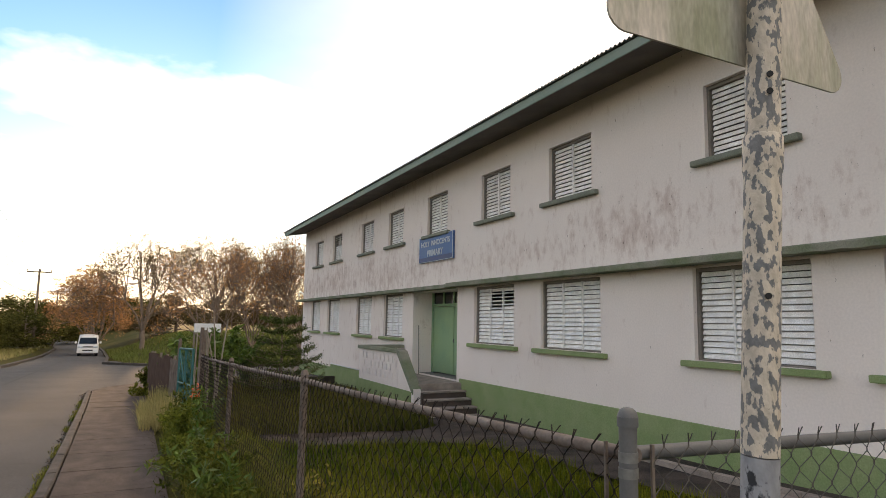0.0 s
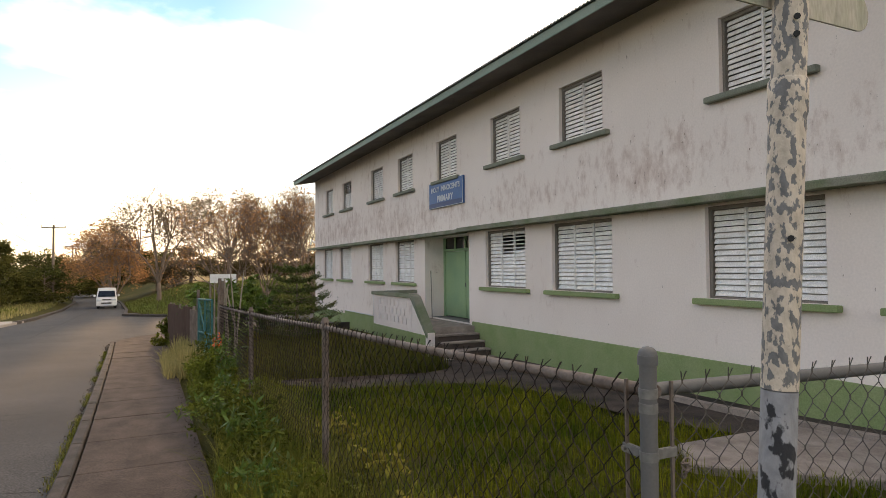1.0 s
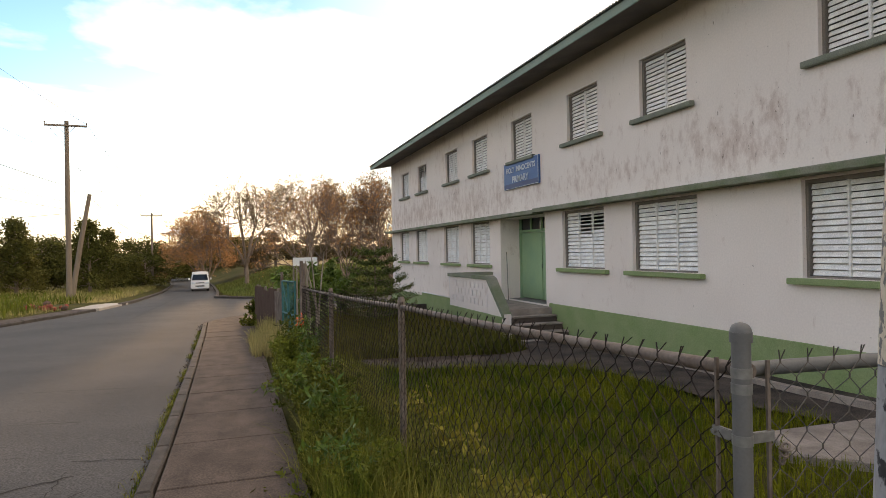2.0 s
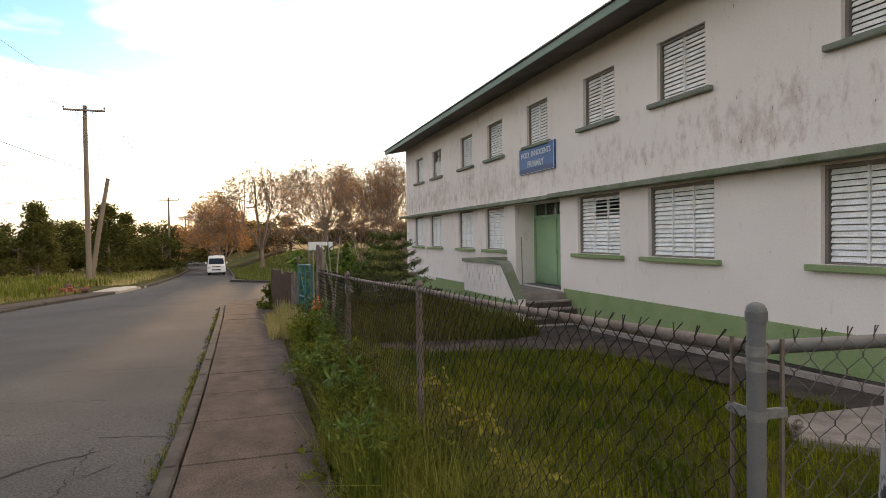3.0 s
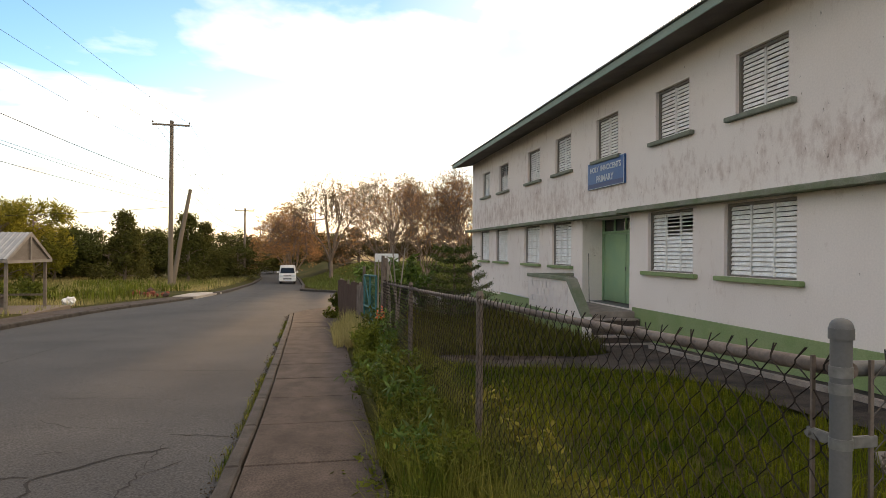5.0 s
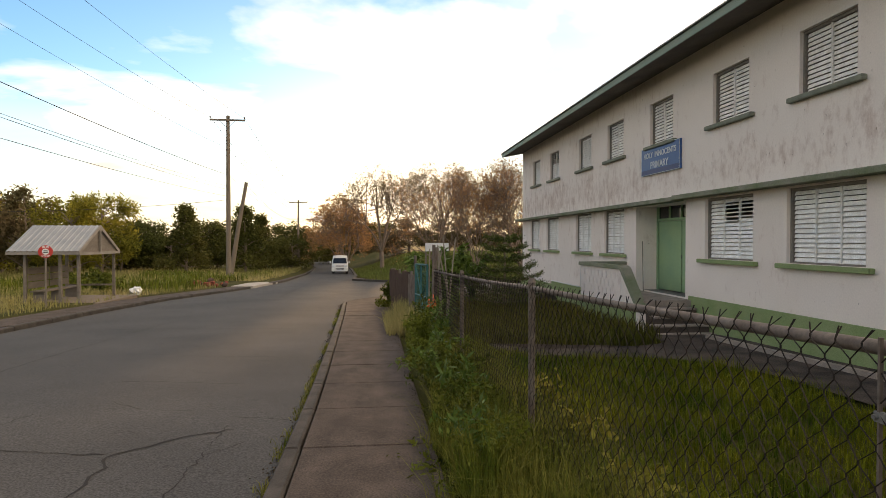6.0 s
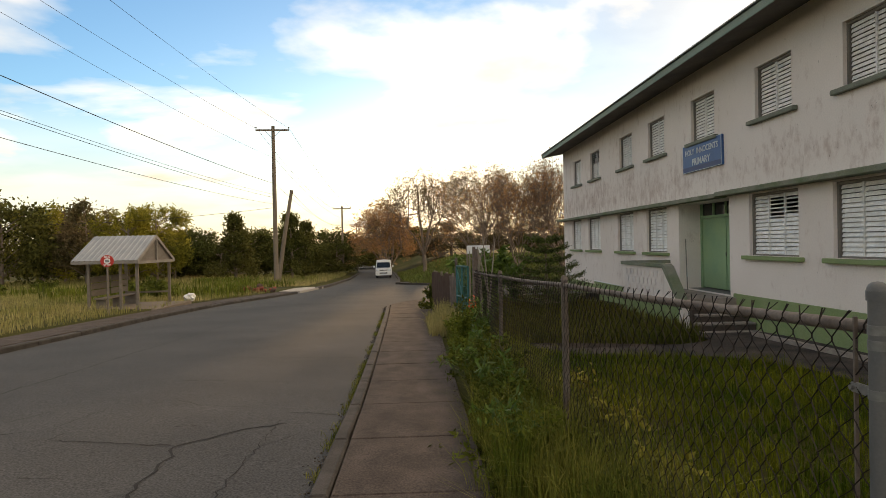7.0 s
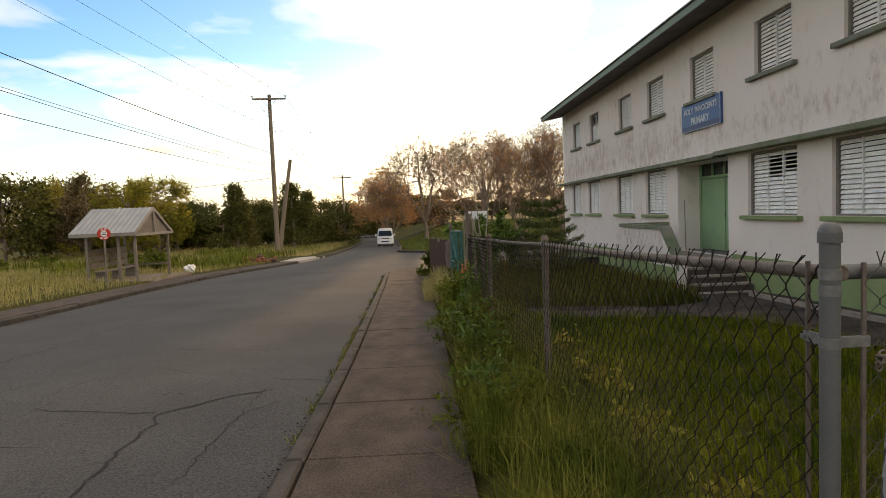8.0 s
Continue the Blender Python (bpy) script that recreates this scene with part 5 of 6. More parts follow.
M_BUSH = material("bush_leaves", (0.055, 0.105, 0.016), (0.11, 0.15, 0.025), 2, 0.5, bump=0, island=0.4, trans=0.3)
M_YELLOW = material("yellow_green_leaves", (0.28, 0.225, 0.035), (0.14, 0.145, 0.02), 3, 0.6, bump=0, spec=0.08, island=0.4, trans=0.25)
M_DEEP = material("deep_green_leaves", (0.05, 0.066, 0.010), (0.095, 0.10, 0.015), 2, 0.6, bump=0, spec=0.08, island=0.4, trans=0.2)
for k, (x, y, h, w, n, s, m) in enumerate([
        (1.75, 6.3, 0.75, 1.1, 1300, 0.055, M_DEEP), (1.7, 7.6, 0.75, 1.1, 1300, 0.055, M_WEED), (1.7, 8.9, 0.85, 1.1, 1300, 0.06, M_WEED), (1.85, 10.2, 0.8, 0.9, 800, 0.07, M_WEED),
        (1.85, 5.2, 0.62, 1.0, 1100, 0.05, M_DEEP), (1.85, 4.2, 0.5, 0.9, 900, 0.05, M_WEED), (1.95, 11.6, 0.85, 0.8, 600, 0.07, M_DEEP), (2.0, 3.2, 0.4, 0.7, 500, 0.05, M_DEEP),
        (1.55, 20.8, 0.85, 0.9, 700, 0.12, M_DEEP), (1.35, 20.0, 0.6, 0.8, 500, 0.11, M_WEED)]):
    weed(x, y, h, w, n, s, m, "leafy green weed at the fence foot", 40 + k)
for k, (x, y, h, w) in enumerate([(2.45, 4.6, 0.55, 0.7), (2.5, 3.7, 0.42, 0.6), (2.4, 5.5, 0.6, 0.7), (2.6, 2.9, 0.3, 0.5)]):
    weed(x, y, h, w, 260, 0.085, M_YELLOW, "yellow-green weed growing through the fence", 60 + k)
for k, (x, y, h, w, n) in enumerate([(1.72, 4.55, 0.5, 0.9, 500), (1.68, 7.0, 0.8, 0.9, 800), (1.75, 5.7, 0.65, 0.8, 600), (2.0, 9.4, 1.0, 0.8, 700)]):
    weed(x, y, h, w, n, 0.085, M_BUSH, "dark green leafy weed at the fence foot", 180 + k, slim=0.26)
weed(1.42, 4.9, 0.34, 1.1, 420, 0.07, M_WEED, "low weed arching over the pavement", 66, droop=0.4)
weed(1.5, 3.9, 0.2, 0.6, 220, 0.05, M_DEEP, "low weed arching over the pavement", 67, droop=0.4)
weed(1.48, 6.6, 0.25, 0.7, 260, 0.05, M_DEEP, "low weed arching over the pavement", 68, droop=0.4)
for k, (x, y, z, h, w, n) in enumerate([(3.4, 19.6, -0.9, 2.5, 2.0, 1500), (2.3, 17.4, -0.8, 2.1, 1.5, 1100), (2.5, 14.6, -0.7, 1.9, 1.2, 700), (4.4, 21.5, -0.9, 2.3, 2.2, 1500), (2.4, 21.6, -0.9, 2.0, 1.6, 900)]):
    weed(x, y, h, w, n, 0.17, M_BUSH, "broad-leaved green bush behind the fence", 70 + k, "bush", z)
for k in range(9):
    x, y = -12.5 - 2.2 * k + rs.uniform(-1, 1), 33 + rs.uniform(-3, 9)
    if k < 6:
        weed(x, y, 0.9, 2.6, 700, 0.2, M_DEEP, "low green bush in the field", 80 + k, "bush")
weed(-12.8, 19.0, 1.0, 1.3, 900, 0.12, M_YELLOW, "olive shrub in the field", 90, "bush")

M_PINE = material("conifer_needles", (0.06, 0.085, 0.022), (0.11, 0.125, 0.035), 2, 0.6, bump=0, spec=0.08, island=0.4, trans=0.15)
# young araucaria with tiers of arching, needled branches
pine = empty("young_conifer", "young dark green conifer with tiered needle branches", "tree", at=(5.35, 20.6, land(5.35, 20.6)))
bm, pts = bmesh.new(), []
r = random.Random(31)
tube(bm, [(0, 0, -0.2), (0.03, 0, 1.5), (0.0, 0.02, 3.0)], [0.06, 0.045, 0.012], 7, False)
for tier in range(7):
    z = 0.45 + tier * 0.34
    for k in range(6):
        a = 2 * math.pi * k / 6 + tier * 0.5 + r.uniform(-0.2, 0.2)
        ln = (1.75 - 0.17 * tier) * r.uniform(0.8, 1.1)
        d, w = Vector((math.cos(a), math.sin(a), 0)), Vector((-math.sin(a), math.cos(a), 0))
        line = [d * ln * t + Vector((0, 0, z + 0.55 * t * ln * (t - 0.5) + r.gauss(0, 0.01))) for t in (0, 0.25, 0.5, 0.75, 1)]
        sprays = [line]
        for side in (-1, 1):
            for i in (1, 2, 3):
                out = ln * 0.34 * r.uniform(0.7, 1.1)
                sprays.append([line[i] + (d * 0.7 + w * side * 0.7) * out * t + Vector((0, 0, 0.35 * out * t * t)) for t in (0, 0.25, 0.5, 0.75, 1)])
        for spray in sprays:
            tube(bm, spray, [0.013, 0.011, 0.009, 0.007, 0.003], 4, False)
            for j in range(110 if spray is line else 50):
                t = r.uniform(0.05, 1) * 4
                i = min(int(t), 3)
                pts.append(tuple(spray[i].lerp(spray[i + 1], t - i) + Vector((r.gauss(0, 0.022), r.gauss(0, 0.022), r.gauss(0, 0.022)))))
part("trunk", bm, M_BARK, pine)
leaf_cloud("needles", pts, 0.085, M_PINE, pine, 32, slim=0.25)

# red flower among the weeds
flower = empty("red_flower", "orange-red flower head on a tall stem by the gate", "flower", at=(1.98, 10.7, land(1.98, 10.7)))
bm = bmesh.new()
tube(bm, [(0, 0, 0), (0.02, 0, 0.4), (0.0, 0.01, 0.78)], 0.006, 5)
part("stem", bm, M_WEED, flower)
r = random.Random(3)
leaf_cloud("petals", [(r.gauss(0, 0.04), r.gauss(0, 0.04), 0.78 + r.gauss(0, 0.06)) for k in range(60)], 0.05, M_FLOWER, flower, 5, slim=0.7)

# ---------------------------------------------------------------- gate and old sheet fence
gate = empty("gate", "teal painted wire gate between weathered posts", "gate", at=(2.06, 12.2, -0.4))
for x, y, top, rad in ((2.10, 11.95, 1.45, 0.036), (2.17, 12.15, 1.4, 0.03), (1.86, 13.7, 1.2, 0.035)):
    bm = bmesh.new()
    tube(bm, [(x, y, base(y) - 0.4), (x + 0.02, y, top)], [rad, rad * 0.9], 10)
    under(part("gate_post", bm, M_OLDRAIL), gate)
bm = bmesh.new()
P, Q = Vector((2.02, 12.25, 0)), Vector((1.88, 13.62, 0))
for z in (-0.28, 0.4, 1.05):
    tube(bm, [(P.x, P.y, z), (Q.x, Q.y, z - 0.04)], 0.02, 8)
for s in (0, 0.5, 1):
    c = P.lerp(Q, s)
    tube(bm, [(c.x, c.y, -0.28), (c.x, c.y, 1.05 - 0.04 * s)], 0.02, 8)
tube(bm, [(P.x, P.y, -0.28), (Q.x, Q.y, 1.0)], 0.014, 6)
under(part("gate_frame", bm, M_TEAL), gate)
for s in range(1, 12):
    c = P.lerp(Q, s / 12)
    bm = bmesh.new()
    tube(bm, [(c.x, c.y, -0.27), (c.x, c.y, 1.03 - 0.04 * s / 12)], 0.006, 4)
    under(part("upright_bar", bm, M_TEAL), gate)
for k in range(5):
    z = -0.1 + k * 0.24
    bm = bmesh.new()
    tube(bm, [(P.x, P.y, z), (Q.x, Q.y, z)], 0.0035, 4)
    under(part("cross_bar", bm, M_TEAL), gate)
# stake bundle and dry sticks by the post
M_DRY = material("dry_stalk", (0.20, 0.17, 0.13), (0.28, 0.24, 0.2), 5, 0.9)
sticks = empty("dry_stalks", "pale dry stalks sticking up behind the gate", "stalks", at=(2.35, 12.4, -0.6))
r = random.Random(12)
for k in range(7):
    bm = bmesh.new()
    x, y = r.uniform(-0.25, 0.2), r.uniform(-0.3, 0.5)
    tube(bm, [(x, y, 0), (x + r.gauss(0, 0.04), y, 1.1), (x + r.gauss(0, 0.09), y + r.gauss(0, 0.05), r.uniform(1.9, 2.4))], [0.022, 0.018, 0.01], 6)
    part("stalk", bm, M_DRY, sticks)
sheet = empty("sheet_fence", "rusty corrugated sheet fence with leaning posts", "fence", at=(1.8, 17, -0.6))
SH = [(1.86, 13.75), (1.82, 15.0), (1.74, 16.5), (1.66, 18.0), (1.56, 19.6), (1.52, 20.6)]
for k, (a, b) in enumerate(zip(SH, SH[1:])):
    verts, faces = [], []
    n = 48
    for i in range(n + 1):
        s = i / n
        x, y = a[0] + (b[0] - a[0]) * s + 0.03 * math.sin(i * math.pi / 4), a[1] + (b[1] - a[1]) * s
        top = base(y) + 1.28 + 0.05 * math.sin(k * 2.3)
        verts += [(x, y, base(y) + 0.02), (x, y, top - 0.1)]
        if i:
            faces.append((2 * i - 2, 2 * i, 2 * i + 1, 2 * i - 1))
    ob = under(from_arrays("sheet", verts, faces, M_RUSTPAINT if k else M_OLDRAIL), sheet)
    ob.modifiers.new("thick", "SOLIDIFY").thickness = 0.006
    bm = bmesh.new()
    tube(bm, [(b[0] + 0.05, b[1], base(b[1]) - 0.3), (b[0] + 0.06, b[1], base(b[1]) + 1.24)], 0.03, 8)
    under(part("post", bm, M_WOOD), sheet)
bm = bmesh.new()
tube(bm, [(a[0] + 0.05, a[1], base(a[1]) + 1.1) for a in SH], 0.02, 6)
under(part("rail", bm, M_WOOD), sheet)
white_board = empty("white_board", "small white board on posts behind the fence", "sign", at=(3.4, 24.2, -1.0))
bm = bmesh.new()
box(bm, -0.42, 0.5, -0.015, 0.015, 2.1, 2.42, 0.004)
part("panel", bm, M_WHITE, white_board)
for x in (-0.4, 0.46):
    bm = bmesh.new()
    box(bm, x - 0.03, x + 0.03, 0.018, 0.07, 0, 2.4)
    part("post", bm, M_WOOD, white_board)

# ---------------------------------------------------------------- utility poles and lines
def utility_pole(x, y, top, r0, arm=True, lean=(0, 0), label="tall wooden utility pole with a crossarm", turn=0.0, arm_w=1.28):
    z = land(x, y)
    ob = empty("utility_pole", label, "utility pole", "utility poles", at=(x, y, z))
    h = top - z
    bm = bmesh.new()
    tube(bm, [(0, 0, -0.6), (lean[0] / 2, lean[1] / 2, h / 2), (lean[0], lean[1], h)], [r0, r0 * 0.85, r0 * 0.68], 12)
    part("pole", bm, M_POLE, ob)
    if arm:
        c, s = math.cos(turn), math.sin(turn)
        bm = bmesh.new()
        box(bm, -arm_w, arm_w, -0.06, 0.06, h - 0.42, h - 0.29, 0.01)
        bmesh.ops.transform(bm, matrix=Matrix.Translation((lean[0], lean[1] - 0.18, 0)) @ Matrix.Rotation(turn, 4, "Z"), verts=bm.verts)
        part("crossarm", bm, M_POLE, ob)
        for k in (-1, 1):
            bm = bmesh.new()
            tube(bm, [(k * 0.6 * c, k * 0.6 * s - 0.2, h - 0.38), (0, -0.14, h - 1.0)], 0.015, 5)
            part("brace", bm, M_STEEL, ob)
        for k in (-0.97, 0.97, 0.1):
            bm = bmesh.new()
            q = Vector((k * arm_w * c + lean[0], k * arm_w * s - 0.18 + lean[1], h - 0.29))
            tube(bm, [q, q + Vector((0, 0, 0.06)), q + Vector((0, 0, 0.1)), q + Vector((0, 0, 0.2))], [0.02, 0.02, 0.06, 0.035], 8)
            part("insulator", bm, M_POLE, ob)
    return ob


PA = (-10.0, 48.2)
utility_pole(PA[0], PA[1], 10.95, 0.19, turn=0.05)
utility_pole(-10.5, 50.6, 6.15, 0.19, False, (1.35, 0.0), "leaning wooden stay pole beside the taller pole")
utility_pole(-9.0, 83.0, 6.85, 0.15, turn=0.0, arm_w=1.2)
utility_pole(-13.6, 150, 6.9, 0.17, turn=0.0, arm_w=1.4, label="distant wooden utility pole with a crossarm")
utility_pole(-11.5, -12.0, 11.6, 0.19)


def cable(a, b, sag, rad=0.012):
    ob = new("overhead_cable")
    ob.location = a
    tagged(ob, "thin black overhead cable between utility poles", "cable", "overhead cables")
    a, b = Vector(a), Vector(b)
    bm = bmesh.new()
    n = 24
    tube(bm, [(b - a) * (k / n) - Vector((0, 0, 4 * sag * (k / n) * (1 - k / n))) for k in range(n + 1)], rad, 4)
    part("wire", bm, M_CABLE, ob)


for (dxa, za), (x0, z0), sag, rad in (((-1.24, 10.75), (-12.6, 11.6), 0.9, 0.009), ((1.24, 10.75), (-10.4, 11.6), 0.9, 0.009), ((0.05, 8.45), (-11.6, 10.2), 0.9, 0.007),
                                      ((0.05, 6.45), (-11.4, 8.05), 0.7, 0.015), ((0.05, 5.6), (-11.4, 6.9), 0.7, 0.008), ((0.05, 5.35), (-11.4, 6.95), 0.7, 0.010), ((0.05, 4.85), (-11.4, 6.1), 0.7, 0.010)):
    cable((PA[0] + dxa, PA[1] - 0.2, za), (x0, -12, z0), sag, rad)
    if za > 5.7:
        cable((PA[0] + dxa, PA[1] + 0.2, za), (-9.0 + dxa, 82.9, 6.55 - (10.75 - za) * 0.6), 0.7, 0.012)
cable((-9.15, 50.6, 6.0), (-9.0, 82.9, 4.3), 0.9, 0.015)
cable((PA[0], PA[1], 4.6), (-52, 62, 5.0), 0.9, 0.015)

# ---------------------------------------------------------------- bus shelter
M_BARGE = material("weathered_board", (0.27, 0.24, 0.21), (0.19, 0.165, 0.145), 3, 0.9, bump=0.3)
SHX, SHY, SHZ = -10.2, 24.4, land(-10.9, 24.4)
shelter = empty("bus_shelter", "small timber bus shelter with a ribbed metal roof", "bus shelter", at=(SHX, SHY, SHZ))
EAVE, RIDGE = 1.86, 2.78
hw, hl = 1.35, 1.68          # half depth across the road side, half length
for x in (-0.85, 0.3, 0.9):
    for y in (-1.45, 1.45):
        if x == 0.3 and y > 0:
            continue
        bm = bmesh.new()
        box(bm, x - 0.048, x + 0.048, y - 0.042, y + 0.042, -0.3, EAVE + 0.02, 0.006)
        part("post", bm, M_WOOD, shelter)
for s in (-1, 1):
    n = 84
    verts, faces = [], []
    for i in range(n + 1):
        x = -hw + 2.35 * i / n
        w = 0.018 * (1 if (i % 7) in (3, 4) else 0)
        verts += [(x, s * hl, EAVE + w), (x, 0.0, RIDGE + w)]
        if i:
            faces.append((2 * i - 2, 2 * i, 2 * i + 1, 2 * i - 1))
    ob = from_arrays("roof_sheet", verts, faces, M_TIN, shelter)
    ob.modifiers.new("thick", "SOLIDIFY").thickness = 0.008
for s in (-1, 1):
    bm = bmesh.new()
    a = [(1.0, s * (hl + 0.01), EAVE - 0.13), (1.04, s * (hl + 0.01), EAVE - 0.13), (1.04, 0, RIDGE - 0.1), (1.0, 0, RIDGE - 0.1)]
    lo = [bm.verts.new(p) for p in a]
    hi = [bm.verts.new((p[0], p[1], p[2] + 0.13)) for p in a]
    bm.faces.new(lo)
    bm.faces.new(hi[::-1])
    for k in range(4):
        bm.faces.new((lo[k], hi[k], hi[(k + 1) % 4], lo[(k + 1) % 4]))
    part("barge_board", bm, M_BARGE, shelter, "pale painted barge board")
for x0, x1, y0, y1, z0, z1 in ((1.0, 1.05, -hl, hl, EAVE - 0.14, EAVE - 0.04), (0.99, 1.045, -0.04, 0.04, EAVE - 0.05, RIDGE - 0.06),
                               (-hw, 1.0, -hl - 0.01, -hl + 0.03, EAVE - 0.12, EAVE - 0.01), (-hw, 1.0, hl - 0.03, hl + 0.01, EAVE - 0.12, EAVE - 0.01)):
    bm = bmesh.new()
    box(bm, x0, x1, y0, y1, z0, z1)
    part("eave_board", bm, M_BARGE, shelter, "pale painted eave board")
bm = bmesh.new()
vs = [bm.verts.new(p) for p in ((0.97, -hl + 0.1, EAVE - 0.05), (0.97, hl - 0.1, EAVE - 0.05), (0.97, 0, RIDGE - 0.12))]
ve = [bm.verts.new((v.co.x - 0.02, v.co.y, v.co.z)) for v in vs]
bm.faces.new(vs)
bm.faces.new(ve[::-1])
for k in range(3):
    bm.faces.new((vs[k], ve[k], ve[(k + 1) % 3], vs[(k + 1) % 3]))
part("gable_panel", bm, M_WOOD, shelter)
for k, z in enumerate((0.55, 0.8, 1.05)):
    for ya, yb in ((-1.4, -0.05), (0.05, 1.4)):
        bm = bmesh.new()
        box(bm, -0.80, -0.77, ya, yb, z, z + 0.22, 0.004)
        part("back_board", bm, M_WOOD, shelter)
bm = bmesh.new()
box(bm, -0.72, -0.3, -1.4, 1.4, 0.42, 0.47, 0.005)
for y in (-1.2, 0, 1.2):
    box(bm, -0.7, -0.34, y - 0.05, y + 0.05, -0.1, 0.42)
part("bench", bm, M_WOOD, shelter)
bm = bmesh.new()
box(bm, -0.8, 0.95, 1.42, 1.46, 0.45, 0.52)
part("side_rail", bm, M_WOOD, shelter)
M_DIRT = material("bare_dirt", (0.20, 0.15, 0.11), (0.14, 0.11, 0.08), 3, 0.95)
bm = bmesh.new()
box(bm, SHX - 0.9, SHX + 1.6, SHY - 1.6, SHY + 2.0, SHZ - 0.4, SHZ + 0.03, 0.02)
tagged(part("shelter_floor", bm, M_DIRT), "bare trodden dirt under the bus shelter", "ground", kind="structure")

stop = empty("bus_stop_sign", "round red bus stop sign on a thin post", "sign", at=(-9.35, 20.9, land(-9.6, 20.9)))
bm = bmesh.new()
tube(bm, [(0, 0, -0.3), (0, 0, 1.75)], 0.03, 8)
part("post", bm, M_WOOD, stop)
bm = bmesh.new()
tube(bm, [(0, -0.035, 1.78), (0, -0.05, 1.78)], 0.2, 32)
part("disc", bm, M_RED, stop)
bm = bmesh.new()
tube(bm, [(0, -0.053, 1.78), (0, -0.056, 1.78)], 0.095, 24)
part("inner_disc", bm, M_WHITE, stop)
bm = bmesh.new()
for dz, hw2 in ((0.028, 0.055), (-0.024, 0.065)):
    box(bm, -hw2, hw2, -0.060, -0.057, 1.78 + dz - 0.013, 1.78 + dz + 0.013)
part("writing_bars", bm, M_BLACK, stop)
lettering("letter", "BUS", 0.10, Matrix.Translation((0, -0.053, 1.92)) @ pose(0, 0, 0, 90, 0, 0), M_WHITE, stop)
lettering("letter", "STOP", 0.09, Matrix.Translation((0, -0.053, 1.64)) @ pose(0, 0, 0, 90, 0, 0), M_WHITE, stop)
stop.rotation_euler = (0, 0, radians(24))

# litter: white bag, red debris by the driveway
bag = empty("plastic_bag", "crumpled white plastic bag in the grass", "bag", at=(-9.1, 27.6, land(-9.1, 27.6)))
bm = bmesh.new()
bmesh.ops.create_icosphere(bm, subdivisions=3, radius=0.25)
for v in bm.verts:
    v.co *= 1 + 0.5 * noise.noise(v.co * 7)
    v.co.z = v.co.z * 0.75 + 0.17
part("bag_body", bm, M_WHITE, bag)
M_BRICK = material("broken_brick", (0.26, 0.06, 0.035), (0.16, 0.05, 0.035), 6, 0.9)
heap = empty("rubble_heap", "small heap of red and brown rubble by the driveway", "rubble", at=(-8.3, 35.2, land(-8.6, 35.2)))
r = random.Random(6)
for k in range(26):
    bm = bmesh.new()
    s = r.uniform(0.06, 0.2)
    bmesh.ops.create_icosphere(bm, subdivisions=1, radius=s)
    for v in bm.verts:
        v.co *= 1 + 0.4 * noise.noise(v.co * 9 + Vector((k, 0, 0)))
    bmesh.ops.translate(bm, vec=(r.gauss(0, 0.6), r.gauss(0, 0.35), s * 0.6 + r.uniform(0, 0.15)), verts=bm.verts)
    part("rubble", bm, M_BRICK if k % 2 == 0 else M_RUSTPAINT, heap)

# ---------------------------------------------------------------- minibus
van = empty("minibus", "white high-roofed minibus driving up the road", "minibus", at=(-2.65, 66.0, base(66) - 0.085))
van.rotation_euler = (radians(-1.7), 0, radians(2))
W2, L, H = 0.83, 4.7, 1.86
van.scale = (1.02, 1.02, 1.05)
prof = [(0.0, 0.32), (-0.02, 0.62), (0.06, 0.86), (0.22, 1.0), (0.78, 1.62), (1.15, 1.82), (1.6, 1.86), (4.45, 1.84), (4.66, 1.7), (4.7, 0.9), (4.68, 0.32)]
bm = bmesh.new()
rows = []
for y, z in prof:
    narrow = 0.10 * smooth(0.95, 1.86, z)
    rows.append([(-W2 + narrow, y, z), (-W2 * 0.55 + narrow, y - 0.03 * (y < 1), z + 0.03 * (z > 1.5)), (0, y - 0.05 * (y < 1), z + 0.045 * (z > 1.5)), (W2 * 0.55 - narrow, y - 0.03 * (y < 1), z + 0.03 * (z > 1.5)), (W2 - narrow, y, z)])
grid = [[bm.verts.new(p) for p in row] for row in rows]
for a, b in zip(grid, grid[1:]):
    for k in range(4):
        bm.faces.new((a[k], a[k + 1], b[k + 1], b[k])).smooth = True
bm.faces.new([row[0] for row in grid])
bm.faces.new([row[4] for row in grid][::-1])
bm.faces.new(grid[0][::-1])
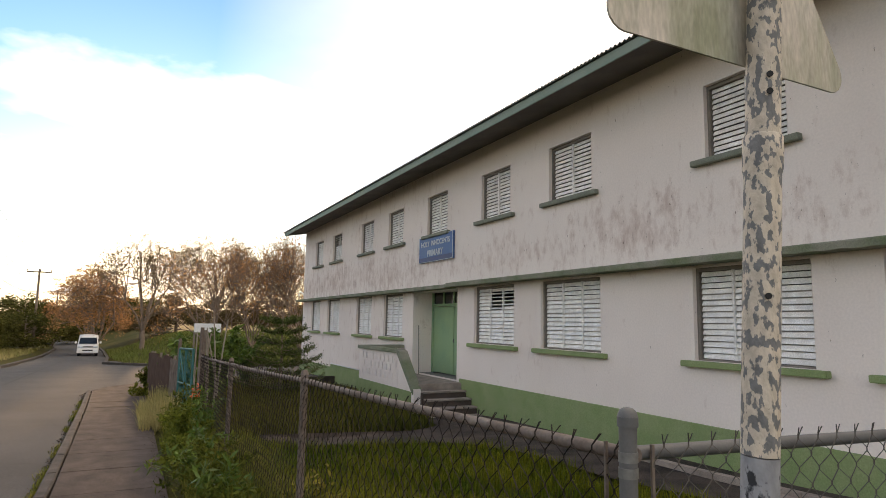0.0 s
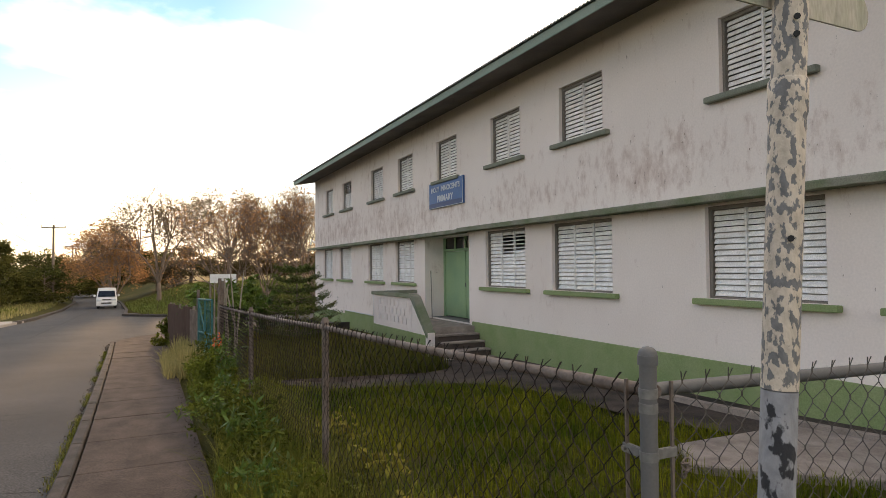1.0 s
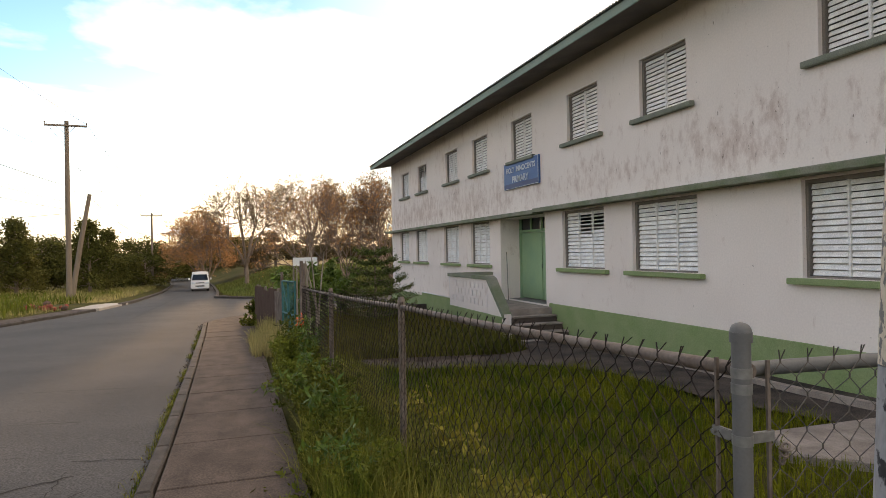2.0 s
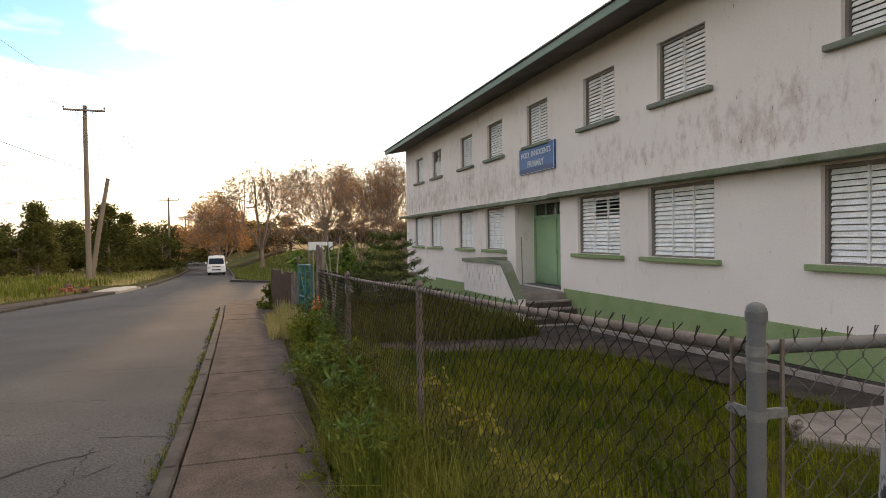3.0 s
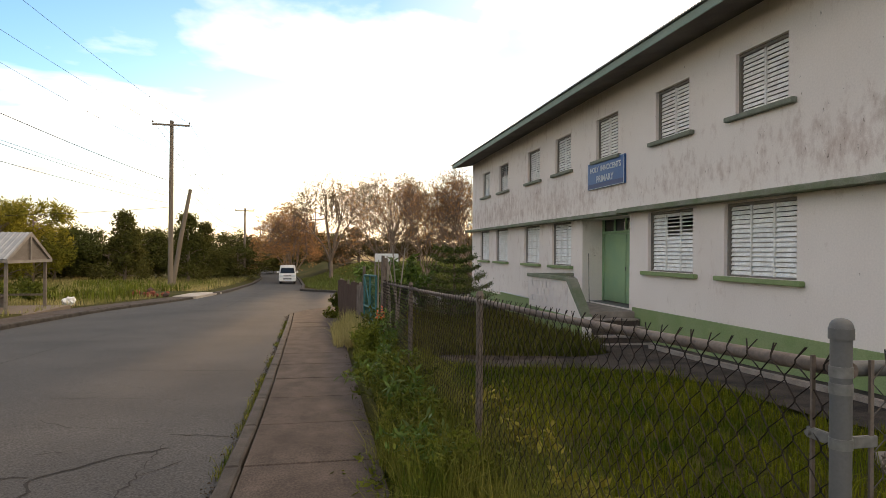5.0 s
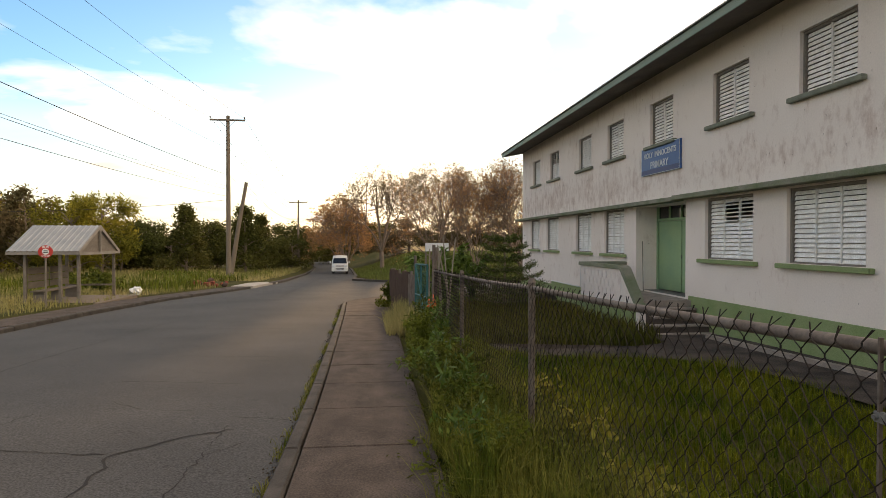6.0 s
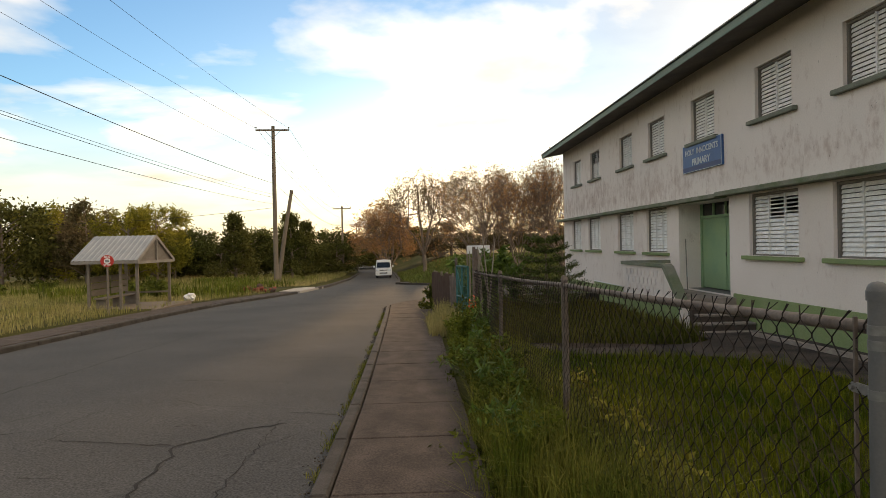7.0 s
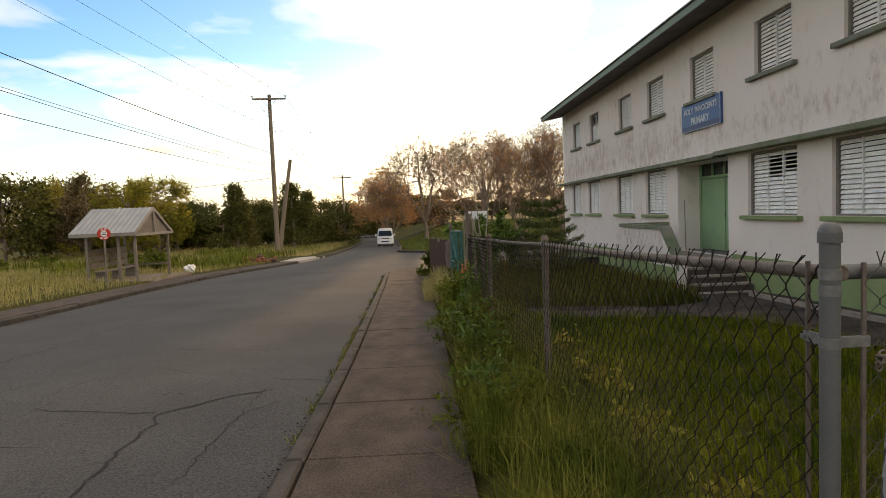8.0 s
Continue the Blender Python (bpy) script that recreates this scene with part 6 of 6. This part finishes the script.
bmesh.ops.recalc_face_normals(bm, faces=bm.faces)
part("body", bm, M_WHITE, van)
bm = bmesh.new()
q = [(-0.72, 0.25, 1.06), (0.72, 0.25, 1.06), (0.65, 0.73, 1.58), (-0.65, 0.73, 1.58)]
a = [bm.verts.new((x, y - 0.10, z + 0.02)) for x, y, z in q]
b = [bm.verts.new((x, y + 0.01, z - 0.01)) for x, y, z in q]
bm.faces.new(a)
for k in range(4):
    bm.faces.new((a[k], b[k], b[(k + 1) % 4], a[(k + 1) % 4]))
part("windscreen", bm, M_GLASS, van)
for s in (-1, 1):
    bm = bmesh.new()
    box(bm, s * 0.79 - 0.02, s * 0.79 + 0.02, 1.0, 4.3, 1.12, 1.5, 0.01)
    part("side_window", bm, M_GLASS, van)
    bm = bmesh.new()
    box(bm, s * 0.62 - 0.17, s * 0.62 + 0.17, -0.05, 0.08, 0.72, 0.86, 0.02)
    part("headlight", bm, M_LETTER, van)
    bm = bmesh.new()
    box(bm, s * 0.98 - 0.09, s * 0.98 + 0.09, 0.35, 0.43, 1.08, 1.28, 0.03)
    part("wing_mirror", bm, M_WHITE, van)
    for y in (0.75, 3.6):
        bm = bmesh.new()
        tube(bm, [(s * 0.62, y, 0.31), (s * 0.8, y, 0.31)], 0.31, 20)
        wh = part("wheel", bm, M_BLACK, van)
        bm = bmesh.new()
        tube(bm, [(s * 0.79, y, 0.31), (s * 0.81, y, 0.31)], 0.18, 16)
        part("rim", bm, M_STEEL, wh)
bm = bmesh.new()
box(bm, -0.4, 0.4, -0.075, 0.0, 0.76, 0.84, 0.01)
part("grille", bm, M_BLACK, van)
bm = bmesh.new()
box(bm, -0.84, 0.84, -0.10, 0.12, 0.26, 0.6, 0.04)
part("bumper", bm, M_WHITE, van)
bm = bmesh.new()
box(bm, -0.42, 0.42, -0.108, -0.09, 0.44, 0.56, 0.01)
part("air_intake", bm, M_BLACK, van)
bm = bmesh.new()
box(bm, -0.24, 0.24, -0.112, -0.101, 0.31, 0.40)
part("number_plate", bm, M_LETTER, van)
